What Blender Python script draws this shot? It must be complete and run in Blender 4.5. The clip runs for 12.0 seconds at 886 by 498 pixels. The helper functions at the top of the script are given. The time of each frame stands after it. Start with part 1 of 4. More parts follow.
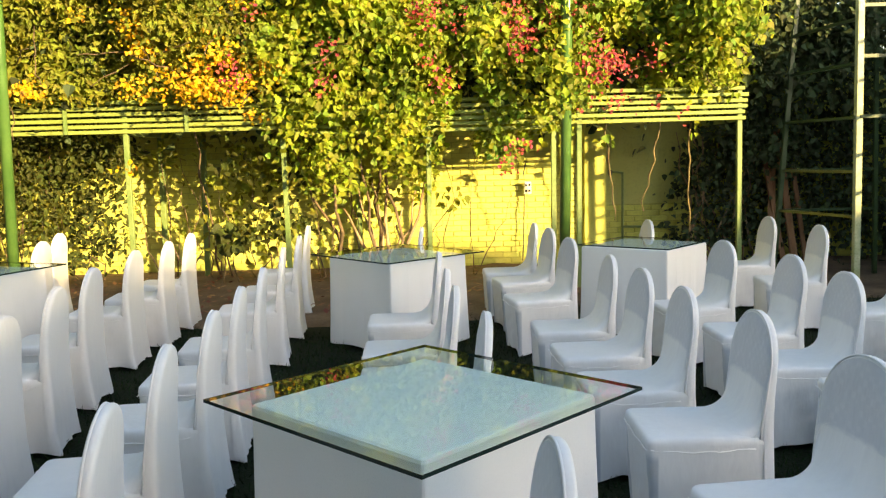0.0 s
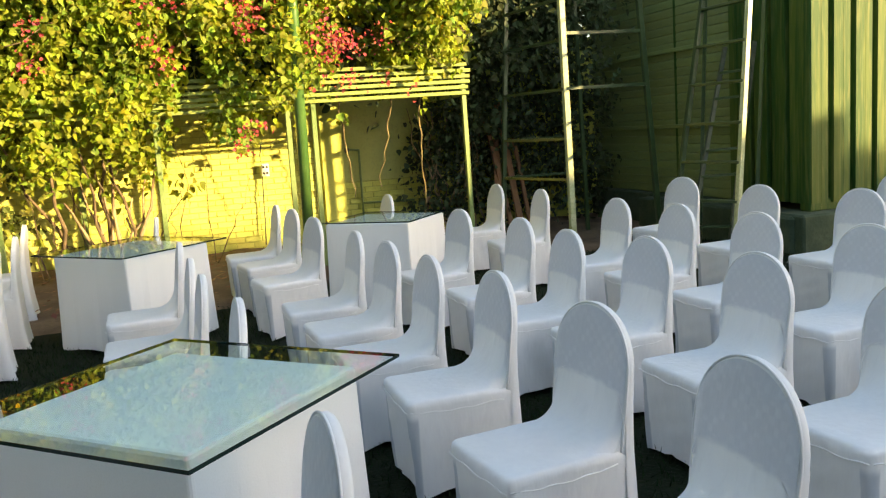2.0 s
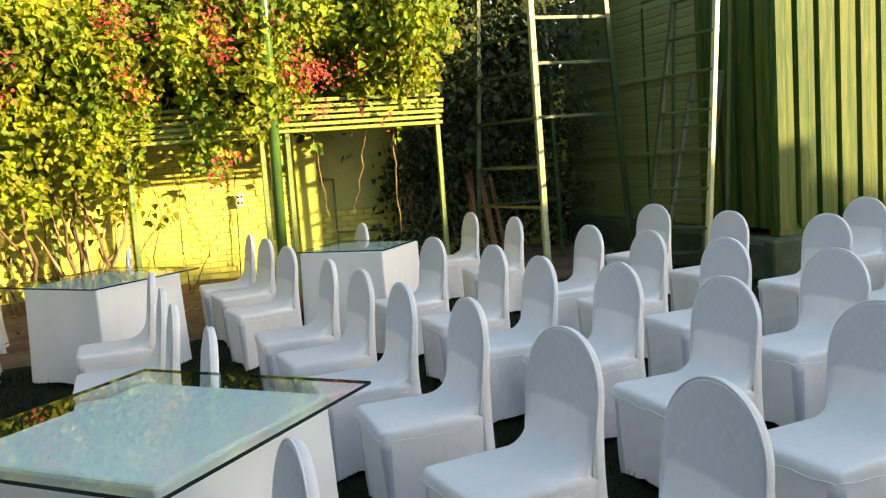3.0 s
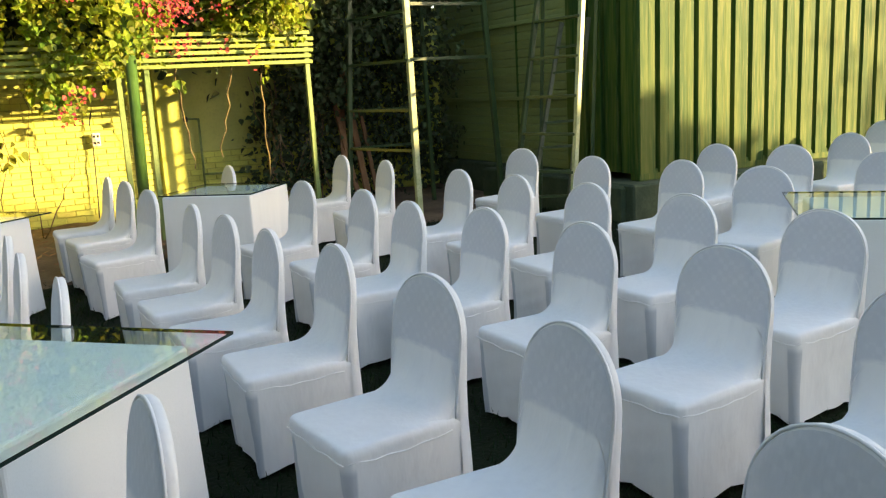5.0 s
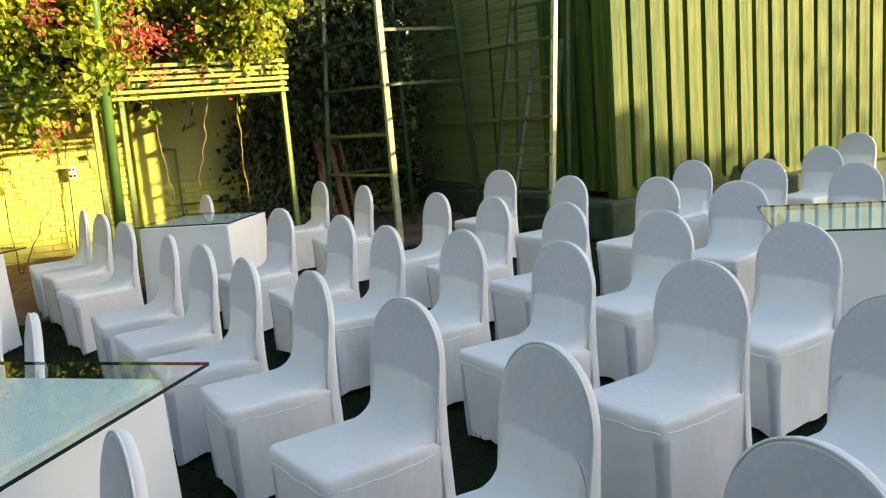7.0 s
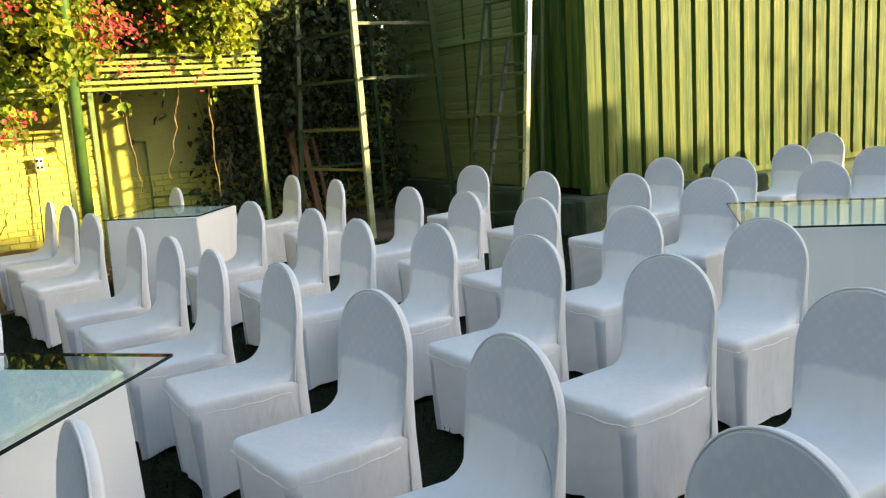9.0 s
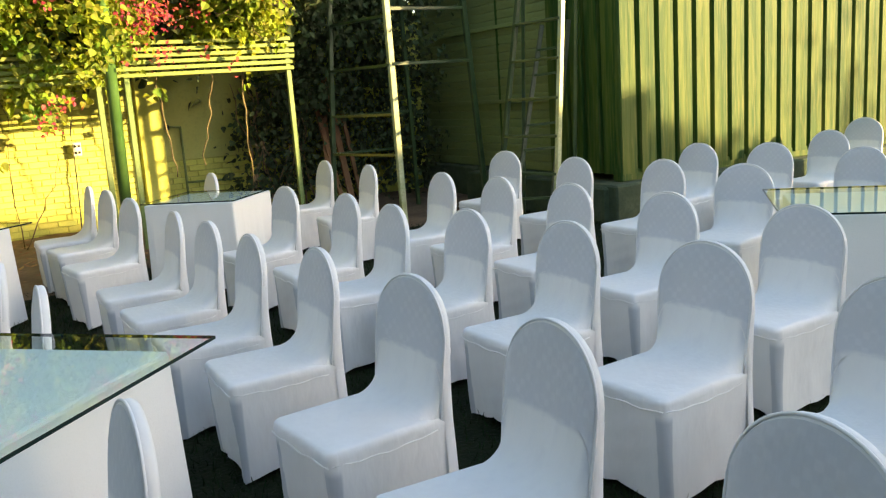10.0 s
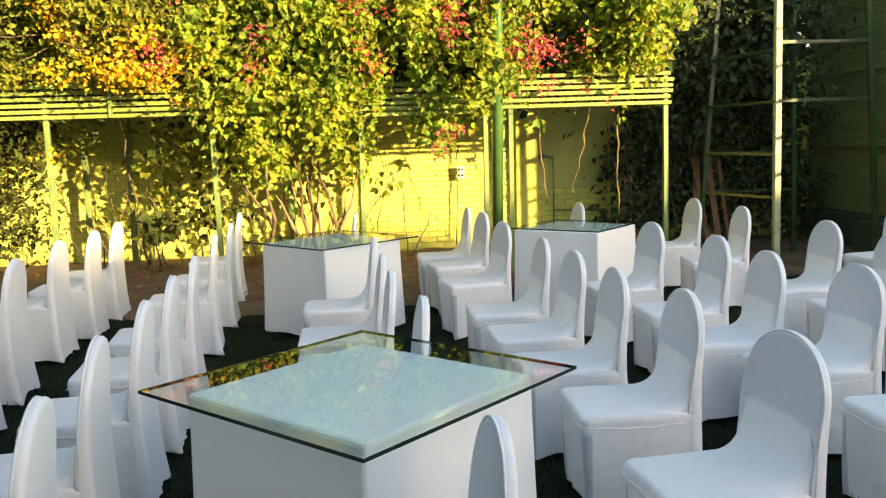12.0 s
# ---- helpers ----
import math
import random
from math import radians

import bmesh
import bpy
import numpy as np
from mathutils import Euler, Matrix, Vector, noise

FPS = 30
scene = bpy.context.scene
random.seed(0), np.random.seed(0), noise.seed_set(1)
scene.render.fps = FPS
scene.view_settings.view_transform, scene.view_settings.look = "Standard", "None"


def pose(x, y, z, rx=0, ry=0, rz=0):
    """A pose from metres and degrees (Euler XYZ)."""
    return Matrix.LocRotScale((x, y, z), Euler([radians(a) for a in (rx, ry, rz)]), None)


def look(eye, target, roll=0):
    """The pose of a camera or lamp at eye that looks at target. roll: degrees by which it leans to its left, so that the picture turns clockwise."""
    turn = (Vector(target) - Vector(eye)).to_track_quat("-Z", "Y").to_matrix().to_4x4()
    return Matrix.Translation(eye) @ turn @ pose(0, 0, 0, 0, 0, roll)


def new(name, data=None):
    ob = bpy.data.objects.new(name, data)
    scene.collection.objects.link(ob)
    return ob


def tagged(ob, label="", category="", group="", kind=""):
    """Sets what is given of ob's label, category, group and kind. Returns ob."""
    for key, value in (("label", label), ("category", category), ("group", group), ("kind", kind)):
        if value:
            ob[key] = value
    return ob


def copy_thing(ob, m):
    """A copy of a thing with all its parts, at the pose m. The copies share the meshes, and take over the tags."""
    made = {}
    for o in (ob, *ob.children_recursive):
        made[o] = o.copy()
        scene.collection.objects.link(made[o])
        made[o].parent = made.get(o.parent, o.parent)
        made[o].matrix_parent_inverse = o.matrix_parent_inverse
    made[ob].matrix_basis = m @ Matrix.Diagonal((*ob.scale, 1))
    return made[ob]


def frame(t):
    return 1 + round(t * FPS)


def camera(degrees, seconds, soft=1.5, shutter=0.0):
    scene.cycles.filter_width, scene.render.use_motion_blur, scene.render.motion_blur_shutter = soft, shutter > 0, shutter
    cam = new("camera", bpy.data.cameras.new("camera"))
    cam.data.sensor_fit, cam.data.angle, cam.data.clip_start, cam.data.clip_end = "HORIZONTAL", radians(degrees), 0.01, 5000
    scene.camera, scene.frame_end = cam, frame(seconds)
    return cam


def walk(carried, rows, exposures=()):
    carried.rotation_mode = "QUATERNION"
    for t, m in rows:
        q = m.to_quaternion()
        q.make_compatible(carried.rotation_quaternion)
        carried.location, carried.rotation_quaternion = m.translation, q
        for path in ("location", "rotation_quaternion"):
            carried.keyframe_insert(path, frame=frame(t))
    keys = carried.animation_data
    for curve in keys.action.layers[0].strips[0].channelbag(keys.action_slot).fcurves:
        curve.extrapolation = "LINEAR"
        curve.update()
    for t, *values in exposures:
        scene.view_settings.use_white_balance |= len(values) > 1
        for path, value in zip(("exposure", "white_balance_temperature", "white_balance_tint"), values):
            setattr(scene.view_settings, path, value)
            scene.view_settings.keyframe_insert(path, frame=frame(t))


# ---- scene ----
cam = camera(55.9, 12.0, soft=1.25)
PATH = [
    (0.0, pose(-0.007, 0.037, 1.529, 83.83, 1.39, 0.00)),
    (0.2, pose(-0.009, 0.046, 1.529, 82.86, 2.27, -1.53)),
    (0.5, pose(-0.011, 0.061, 1.529, 81.44, 4.13, -4.08)),
    (0.8, pose(-0.032, 0.050, 1.524, 81.14, 4.94, -6.21)),
    (1.0, pose(-0.045, 0.043, 1.521, 81.21, 5.16, -7.54)),
    (1.2, pose(-0.046, 0.037, 1.521, 81.12, 4.86, -9.84)),
    (1.5, pose(-0.047, 0.028, 1.523, 81.24, 4.31, -13.27)),
    (1.7, pose(-0.043, 0.025, 1.523, 81.17, 3.91, -15.45)),
    (2.0, pose(-0.036, 0.021, 1.524, 81.66, 3.81, -18.01)),
    (2.2, pose(-0.034, 0.013, 1.524, 82.14, 4.03, -18.50)),
    (2.5, pose(-0.030, -0.000, 1.525, 83.31, 4.47, -18.47)),
    (3.0, pose(-0.023, -0.008, 1.518, 83.53, 4.12, -19.65)),
    (3.2, pose(-0.017, -0.012, 1.505, 81.54, 4.04, -19.95)),
    (4.8, pose(0.012, -0.009, 1.513, 78.25, 3.23, -26.95)),
    (5.0, pose(0.015, -0.011, 1.534, 79.00, 3.00, -28.15)),
    (5.5, pose(0.024, -0.016, 1.535, 80.90, 3.41, -28.67)),
    (6.0, pose(0.032, -0.013, 1.534, 80.49, 4.09, -28.98)),
    (6.5, pose(0.038, -0.015, 1.534, 80.50, 4.37, -29.45)),
    (8.5, pose(0.042, -0.031, 1.520, 80.37, 4.56, -29.83)),
    (9.0, pose(0.064, -0.016, 1.511, 80.16, 3.76, -31.26)),
    (9.5, pose(0.047, -0.028, 1.513, 79.63, 3.79, -31.09)),
    (10.0, pose(0.026, -0.023, 1.517, 79.29, 3.85, -29.27)),
    (10.2, pose(0.012, -0.018, 1.514, 79.50, 3.82, -27.21)),
    (10.5, pose(-0.011, -0.010, 1.510, 79.95, 3.63, -20.55)),
    (10.8, pose(-0.018, -0.011, 1.517, 80.17, 1.81, -14.50)),
    (11.0, pose(-0.023, -0.011, 1.521, 80.38, 1.50, -12.79)),
    (11.3, pose(-0.028, -0.007, 1.527, 81.30, 1.28, -9.28)),
    (11.5, pose(-0.031, -0.004, 1.530, 82.30, 1.30, -7.26)),
    (12.0, pose(-0.019, 0.018, 1.531, 82.68, 1.71, -4.65)),
]
walk(cam, PATH, [(0.0, 2.20, 7200, 13), (1.5, 2.28, 7200, 13), (3.0, 2.18, 7200, 13), (5.5, 2.24, 7200, 13), (8.5, 2.22, 7200, 13), (10.0, 2.32, 7200, 13), (11.0, 2.36, 7200, 13), (12.0, 2.31, 7200, 13)])

# ---- light ----
SUN_ELEVATION = radians(10.5)
SUN_FROM = Vector((0.664, -0.748, 0)).normalized()      # the low sun stands behind the camera and to its right
world = bpy.data.worlds.new("world")
scene.world = world
world.use_nodes = True
sky = world.node_tree.nodes.new("ShaderNodeTexSky")
sky.sky_type, sky.sun_disc = "NISHITA", False
sky.sun_elevation, sky.sun_rotation = SUN_ELEVATION, math.atan2(SUN_FROM.x, SUN_FROM.y)
background = world.node_tree.nodes["Background"]
background.inputs["Strength"].default_value = 0.12
world.node_tree.links.new(sky.outputs["Color"], background.inputs["Color"])
sun = new("sun", bpy.data.lights.new("sun", "SUN"))
sun.data.energy, sun.data.angle, sun.data.color = 3.45, radians(0.8), (1.0, 0.77, 0.36)
sun.matrix_world = look(SUN_FROM * 40 + Vector((0, 0, 40 * math.tan(SUN_ELEVATION))), (0, 0, 0))


# ---- materials ----
def material(name, colours, scale=8.0, rough=0.6, metal=0.0, bump=0.1, fine=60.0, spread=(0.35, 0.65), per_object=0.0, per_island=0.0,
             coords="Object", stretch=(1, 1, 1), sheen=0.0, through_light=0.0):
    """A surface whose colour wanders between two tones at one scale and a third at a finer one, with a fine relief."""
    m = bpy.data.materials.new(name)
    m.use_nodes = True
    nodes, links = m.node_tree.nodes, m.node_tree.links
    shader = nodes["Principled BSDF"]
    place = nodes.new("ShaderNodeTexCoord")
    mapping = nodes.new("ShaderNodeMapping")
    mapping.inputs["Scale"].default_value = stretch
    links.new(place.outputs[coords], mapping.inputs["Vector"])
    big, small = nodes.new("ShaderNodeTexNoise"), nodes.new("ShaderNodeTexNoise")
    big.inputs["Scale"].default_value, small.inputs["Scale"].default_value = scale, fine
    big.inputs["Detail"].default_value = 4
    for n in (big, small):
        links.new(mapping.outputs["Vector"], n.inputs["Vector"])
    ramp = nodes.new("ShaderNodeValToRGB")
    ramp.color_ramp.elements[0].position, ramp.color_ramp.elements[1].position = spread
    ramp.color_ramp.elements[0].color, ramp.color_ramp.elements[1].color = (*colours[0], 1), (*colours[1], 1)
    links.new(big.outputs["Fac"], ramp.inputs["Fac"])
    shade = nodes.new("ShaderNodeMix")
    shade.data_type = "RGBA"
    shade.inputs["B"].default_value = (*colours[-1], 1)
    fine_ramp = nodes.new("ShaderNodeMapRange")
    fine_ramp.inputs["From Min"].default_value, fine_ramp.inputs["From Max"].default_value = 0.5, 0.75
    fine_ramp.inputs["To Max"].default_value = 0.6
    links.new(small.outputs["Fac"], fine_ramp.inputs["Value"])
    links.new(fine_ramp.outputs["Result"], shade.inputs["Factor"])
    links.new(ramp.outputs["Color"], shade.inputs["A"])
    colour = shade.outputs["Result"]
    if per_object or per_island:
        vary = nodes.new("ShaderNodeHueSaturation")
        if per_island:
            chance = nodes.new("ShaderNodeNewGeometry").outputs["Random Per Island"]
        else:
            chance = nodes.new("ShaderNodeObjectInfo").outputs["Random"]
        amount = per_object or per_island
        for target, low, high in (("Value", 1 - amount, 1 + amount), ("Hue", 0.5 - amount * 0.08, 0.5 + amount * 0.09)):
            ranged = nodes.new("ShaderNodeMapRange")
            ranged.inputs["To Min"].default_value, ranged.inputs["To Max"].default_value = low, high
            links.new(chance, ranged.inputs["Value"])
            links.new(ranged.outputs["Result"], vary.inputs[target])
        links.new(colour, vary.inputs["Color"])
        colour = vary.outputs["Color"]
    links.new(colour, shader.inputs["Base Color"])
    shader.inputs["Roughness"].default_value, shader.inputs["Metallic"].default_value = rough, metal
    shader.inputs["Sheen Weight"].default_value = sheen
    if bump:
        relief = nodes.new("ShaderNodeBump")
        relief.inputs["Strength"].default_value, relief.inputs["Distance"].default_value = bump, 0.01
        links.new(small.outputs["Fac"], relief.inputs["Height"])
        links.new(relief.outputs["Normal"], shader.inputs["Normal"])
    if through_light:
        leaf = nodes.new("ShaderNodeBsdfTranslucent")
        mixed = nodes.new("ShaderNodeMixShader")
        mixed.inputs["Fac"].default_value = through_light
        links.new(colour, leaf.inputs["Color"])
        links.new(shader.outputs["BSDF"], mixed.inputs[1])
        links.new(leaf.outputs["BSDF"], mixed.inputs[2])
        links.new(mixed.outputs["Shader"], nodes["Material Output"].inputs["Surface"])
    return m


CLOTH = material("white_spandex", ((0.80, 0.80, 0.80), (0.84, 0.84, 0.84), (0.78, 0.78, 0.79)), 3, 0.6, bump=0.30, fine=20, stretch=(1.6, 1.6, 0.55), sheen=0.2)
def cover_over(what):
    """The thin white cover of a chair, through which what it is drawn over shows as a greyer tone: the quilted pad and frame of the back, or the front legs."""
    m = material("cover_over_" + what, ((0.80, 0.80, 0.80), (0.84, 0.84, 0.84), (0.78, 0.78, 0.79)), 3, 0.6, bump=0.22, fine=20, stretch=(1.6, 1.6, 0.55), sheen=0.2)
    nodes, links = m.node_tree.nodes, m.node_tree.links
    shader = nodes["Principled BSDF"]

    def calc(operation, *values):
        node = nodes.new("ShaderNodeMath")
        node.operation = operation
        for socket, value in zip(node.inputs, values):
            if isinstance(value, (int, float)):
                socket.default_value = value
            else:
                links.new(value, socket)
        return node.outputs["Value"]

    def smooth(value, low, high):
        node = nodes.new("ShaderNodeMapRange")
        node.interpolation_type = "SMOOTHSTEP"
        node.inputs["From Min"].default_value, node.inputs["From Max"].default_value = low, high
        links.new(value, node.inputs["Value"])
        return node.outputs["Result"]

    def blend(kind, factor, a, b):
        node = nodes.new("ShaderNodeMix")
        node.data_type, node.blend_type = "RGBA", kind
        for socket, value in ((node.inputs["Factor"], factor), (node.inputs["A"], a), (node.inputs["B"], b)):
            if isinstance(value, (float, tuple)):
                socket.default_value = value
            else:
                links.new(value, socket)
        return node.outputs["Result"]
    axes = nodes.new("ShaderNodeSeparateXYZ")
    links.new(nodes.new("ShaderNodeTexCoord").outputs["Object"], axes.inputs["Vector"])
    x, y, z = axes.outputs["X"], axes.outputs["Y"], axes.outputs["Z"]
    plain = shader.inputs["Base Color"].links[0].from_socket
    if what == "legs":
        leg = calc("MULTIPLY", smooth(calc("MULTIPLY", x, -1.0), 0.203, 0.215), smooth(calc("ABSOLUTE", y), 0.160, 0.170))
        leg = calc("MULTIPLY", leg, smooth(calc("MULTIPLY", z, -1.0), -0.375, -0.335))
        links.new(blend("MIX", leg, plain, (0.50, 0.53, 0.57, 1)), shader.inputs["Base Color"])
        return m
    wander = nodes.new("ShaderNodeTexNoise")
    wander.inputs["Scale"].default_value = 6
    edge = calc("MULTIPLY_ADD", wander.outputs["Fac"], 0.03, z)
    pad = smooth(calc("MULTIPLY_ADD", calc("POWER", calc("ABSOLUTE", y), 4), 14.0, edge), 0.632, 0.656)
    frame_side = calc("MULTIPLY", smooth(calc("ABSOLUTE", y), 0.172, 0.196), smooth(z, 0.47, 0.56))
    shows = calc("MAXIMUM", pad, calc("MULTIPLY", frame_side, 0.7))
    cell = math.pi / 0.024
    quilt = calc("MULTIPLY", calc("SINE", calc("MULTIPLY", y, cell)), calc("SINE", calc("MULTIPLY", z, cell)))
    worn = calc("MULTIPLY", smooth(quilt, -0.35, 0.5), smooth(wander.outputs["Fac"], 0.35, 0.65))
    seen = blend("MIX", worn, (0.610, 0.627, 0.672, 1), (0.652, 0.668, 0.710, 1))
    links.new(blend("MIX", shows, plain, seen), shader.inputs["Base Color"])
    return m


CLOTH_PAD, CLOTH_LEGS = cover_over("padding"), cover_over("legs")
CLOTH_TABLE = material("white_tablecloth", ((0.84, 0.84, 0.83), (0.88, 0.88, 0.87), (0.80, 0.80, 0.79)), 2, 0.7, bump=0.08, fine=160)
GLASS_EDGE = material("dark_glass_edge", ((0.01, 0.02, 0.018), (0.015, 0.03, 0.025), (0.01, 0.02, 0.02)), 6, 0.15, bump=0)
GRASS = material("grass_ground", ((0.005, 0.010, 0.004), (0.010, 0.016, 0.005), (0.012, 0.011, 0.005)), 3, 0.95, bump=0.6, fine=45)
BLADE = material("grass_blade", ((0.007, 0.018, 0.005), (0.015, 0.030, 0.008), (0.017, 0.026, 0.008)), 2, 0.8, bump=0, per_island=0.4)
for lawn_paint in (GRASS, BLADE):
    lawn_paint.node_tree.nodes["Principled BSDF"].inputs["Specular IOR Level"].default_value = 0.16
SOIL = material("dry_soil", ((0.12, 0.075, 0.045), (0.22, 0.145, 0.09), (0.09, 0.06, 0.04)), 2.2, 0.95, bump=0.9, fine=30)
DRY_LEAF = material("fallen_leaf", ((0.24, 0.10, 0.055), (0.34, 0.16, 0.08), (0.32, 0.08, 0.07)), 5, 0.8, bump=0, per_island=0.4)
WALL_PAINT = material("lime_painted_brick", ((0.60, 0.61, 0.13), (0.70, 0.70, 0.18), (0.50, 0.51, 0.12)), 1.3, 0.8, bump=0.35, fine=35, per_object=0.08)
WALL_JOINED = material("lime_painted_brickwork", ((0.60, 0.61, 0.13), (0.70, 0.70, 0.18), (0.50, 0.51, 0.12)), 1.3, 0.8, bump=0.35, fine=35, per_island=0.08)
WALL_PLASTER = material("lime_painted_plaster", ((0.52, 0.54, 0.17), (0.62, 0.63, 0.21), (0.44, 0.46, 0.15)), 1.1, 0.85, bump=0.2, fine=30)
MORTAR = material("painted_mortar", ((0.44, 0.45, 0.10), (0.54, 0.55, 0.14), (0.28, 0.28, 0.09)), 3, 0.9, bump=0.4, fine=40)
SLAT_PAINT = material("pale_green_painted_timber", ((0.19, 0.25, 0.05), (0.27, 0.32, 0.075), (0.14, 0.17, 0.04)), 5, 0.6, bump=0.2, fine=50, stretch=(0.3, 2, 2), per_object=0.12)
POST_PAINT = material("faded_green_metal_paint", ((0.13, 0.21, 0.06), (0.22, 0.29, 0.10), (0.09, 0.12, 0.04)), 4, 0.5, bump=0.15, fine=45)
POLE_PAINT = material("dark_green_gloss_paint", ((0.055, 0.13, 0.032), (0.085, 0.17, 0.045), (0.045, 0.10, 0.03)), 5, 0.28, bump=0.04, fine=40)
LADDER_PAINT = material("green_painted_steel", ((0.027, 0.055, 0.02), (0.048, 0.082, 0.03), (0.025, 0.048, 0.017)), 6, 0.30, metal=0.0, bump=0.1, fine=55)
# green paint lightened to carry the sun's glare on one upright and rail
SUNLIT_PAINT = material("sunlit_pale_green_paint", ((0.36, 0.40, 0.21), (0.56, 0.58, 0.36), (0.24, 0.29, 0.14)), 6, 0.25, bump=0.08, fine=50)
ALUMINIUM = material("dull_aluminium", ((0.09, 0.115, 0.08), (0.13, 0.15, 0.11), (0.07, 0.085, 0.06)), 9, 0.45, metal=0.4, bump=0.06)
CONTAINER = material("green_painted_sheet_steel", ((0.018, 0.060, 0.009), (0.056, 0.094, 0.015), (0.135, 0.146, 0.042)), 2.6, 0.6, metal=0.0, bump=0.08, fine=9, stretch=(3.6, 3.6, 0.28), spread=(0.43, 0.57))
CONTAINER.node_tree.nodes["Principled BSDF"].inputs["Specular IOR Level"].default_value = 0.24
SHUTTER = material("dark_green_shutter_paint", ((0.165, 0.205, 0.074), (0.205, 0.255, 0.094), (0.138, 0.170, 0.060)), 2.5, 0.55, bump=0.12, fine=30, stretch=(1, 0.5, 2), per_object=0.12)
CONCRETE = material("green_stained_concrete", ((0.032, 0.055, 0.028), (0.065, 0.09, 0.05), (0.025, 0.04, 0.02)), 4, 0.9, bump=0.5, fine=30)
BARK = material("vine_bark", ((0.24, 0.16, 0.09), (0.40, 0.29, 0.18), (0.14, 0.10, 0.06)), 10, 0.9, bump=0.5, fine=45, stretch=(1, 1, 0.3))
PLANK = material("bare_reddish_plank", ((0.20, 0.09, 0.04), (0.30, 0.15, 0.07), (0.15, 0.07, 0.03)), 4, 0.8, bump=0.3, fine=40, stretch=(2, 2, 0.3))
LEAF_SMALL = material("small_olive_leaf", ((0.16, 0.195, 0.022), (0.33, 0.325, 0.034), (0.21, 0.235, 0.026)), 2.2, 0.65, bump=0.0, fine=26, per_island=0.34, through_light=0.46, spread=(0.32, 0.68))
LEAF_SUN = material("vine_leaf", ((0.13, 0.215, 0.024), (0.40, 0.425, 0.030), (0.24, 0.31, 0.024)), 2.4, 0.6, bump=0.0, fine=26, per_island=0.36, through_light=0.48, spread=(0.34, 0.66))
# olive leaf with the shade inside shrubs painted in; also the dark plant
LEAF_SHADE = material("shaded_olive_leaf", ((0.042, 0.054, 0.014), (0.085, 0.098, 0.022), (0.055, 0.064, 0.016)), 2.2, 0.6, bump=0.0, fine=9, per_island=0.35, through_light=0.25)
TWIG = material("brown_twig", ((0.10, 0.07, 0.04), (0.19, 0.13, 0.08), (0.06, 0.045, 0.03)), 10, 0.9, bump=0.4, fine=45)
# dark green of the ivy, also put on inner vine leaves as their shade
LEAF_DARK = material("ivy_and_shaded_leaf", ((0.044, 0.064, 0.028), (0.070, 0.092, 0.040), (0.052, 0.074, 0.032)), 1.1, 0.75, bump=0.0, fine=8, per_island=0.4, through_light=0.2)
for dull, gloss in ((LEAF_DARK, 0.25), (LEAF_SHADE, 0.2), (GLASS_EDGE, 0.15)):
    dull.node_tree.nodes["Principled BSDF"].inputs["Specular IOR Level"].default_value = gloss
ORANGE = material("orange_bract", ((0.60, 0.33, 0.012), (0.72, 0.46, 0.024), (0.62, 0.37, 0.016)), 6, 0.6, bump=0, per_island=0.22, through_light=0.35)
MAGENTA = material("magenta_bract", ((0.40, 0.030, 0.045), (0.55, 0.085, 0.09), (0.46, 0.05, 0.06)), 6, 0.6, bump=0, per_island=0.25, through_light=0.35)
DRY_STEM = material("dry_vine_stem", ((0.13, 0.095, 0.045), (0.22, 0.17, 0.08), (0.09, 0.07, 0.04)), 10, 0.9, bump=0.5, fine=45, stretch=(1, 1, 0.3))
HOUSE_WALL = material("grey_render", ((0.34, 0.33, 0.31), (0.42, 0.41, 0.38), (0.30, 0.29, 0.27)), 1.2, 0.9, bump=0.3, fine=25)
SKY_BLOCKER = material("dark_sky_blocker", ((0.018, 0.032, 0.014), (0.045, 0.065, 0.03), (0.03, 0.05, 0.02)), 3, 0.9, bump=0.8, fine=20)
DARK_POT = material("black_plastic", ((0.012, 0.013, 0.012), (0.02, 0.022, 0.02), (0.03, 0.03, 0.03)), 6, 0.45, bump=0.05)
PVC = material("white_plastic_fitting", ((0.72, 0.72, 0.64), (0.78, 0.78, 0.70), (0.66, 0.66, 0.58)), 8, 0.4, bump=0.02)

GLASS = bpy.data.materials.new("clear_tabletop_glass")
GLASS.use_nodes = True
g_nodes, g_links = GLASS.node_tree.nodes, GLASS.node_tree.links
g_nodes.remove(g_nodes["Principled BSDF"])
g_clear, g_gloss, g_mix, g_fresnel = (g_nodes.new("ShaderNode" + kind) for kind in ("BsdfTransparent", "BsdfGlossy", "MixShader", "LayerWeight"))
g_clear.inputs["Color"].default_value = (0.92, 0.985, 0.975, 1)
g_gloss.inputs["Roughness"].default_value = 0.01
g_fresnel.inputs["Blend"].default_value = 0.5
g_power, g_scale = (g_nodes.new("ShaderNodeMath") for _ in range(2))
g_power.operation, g_scale.operation = "POWER", "MULTIPLY_ADD"
g_power.inputs[1].default_value, g_scale.inputs[1].default_value, g_scale.inputs[2].default_value = 5.0, 0.95, 0.05
g_links.new(g_fresnel.outputs["Facing"], g_power.inputs[0])
g_links.new(g_power.outputs["Value"], g_scale.inputs[0])
GLASS_UNDER = bpy.data.materials.new("clear_glass_underside")
GLASS_UNDER.use_nodes = True
u_nodes = GLASS_UNDER.node_tree.nodes
u_nodes.remove(u_nodes["Principled BSDF"])
u_clear = u_nodes.new("ShaderNodeBsdfTransparent")
u_clear.inputs["Color"].default_value = (0.92, 0.985, 0.975, 1)
GLASS_UNDER.node_tree.links.new(u_clear.outputs["BSDF"], u_nodes["Material Output"].inputs["Surface"])
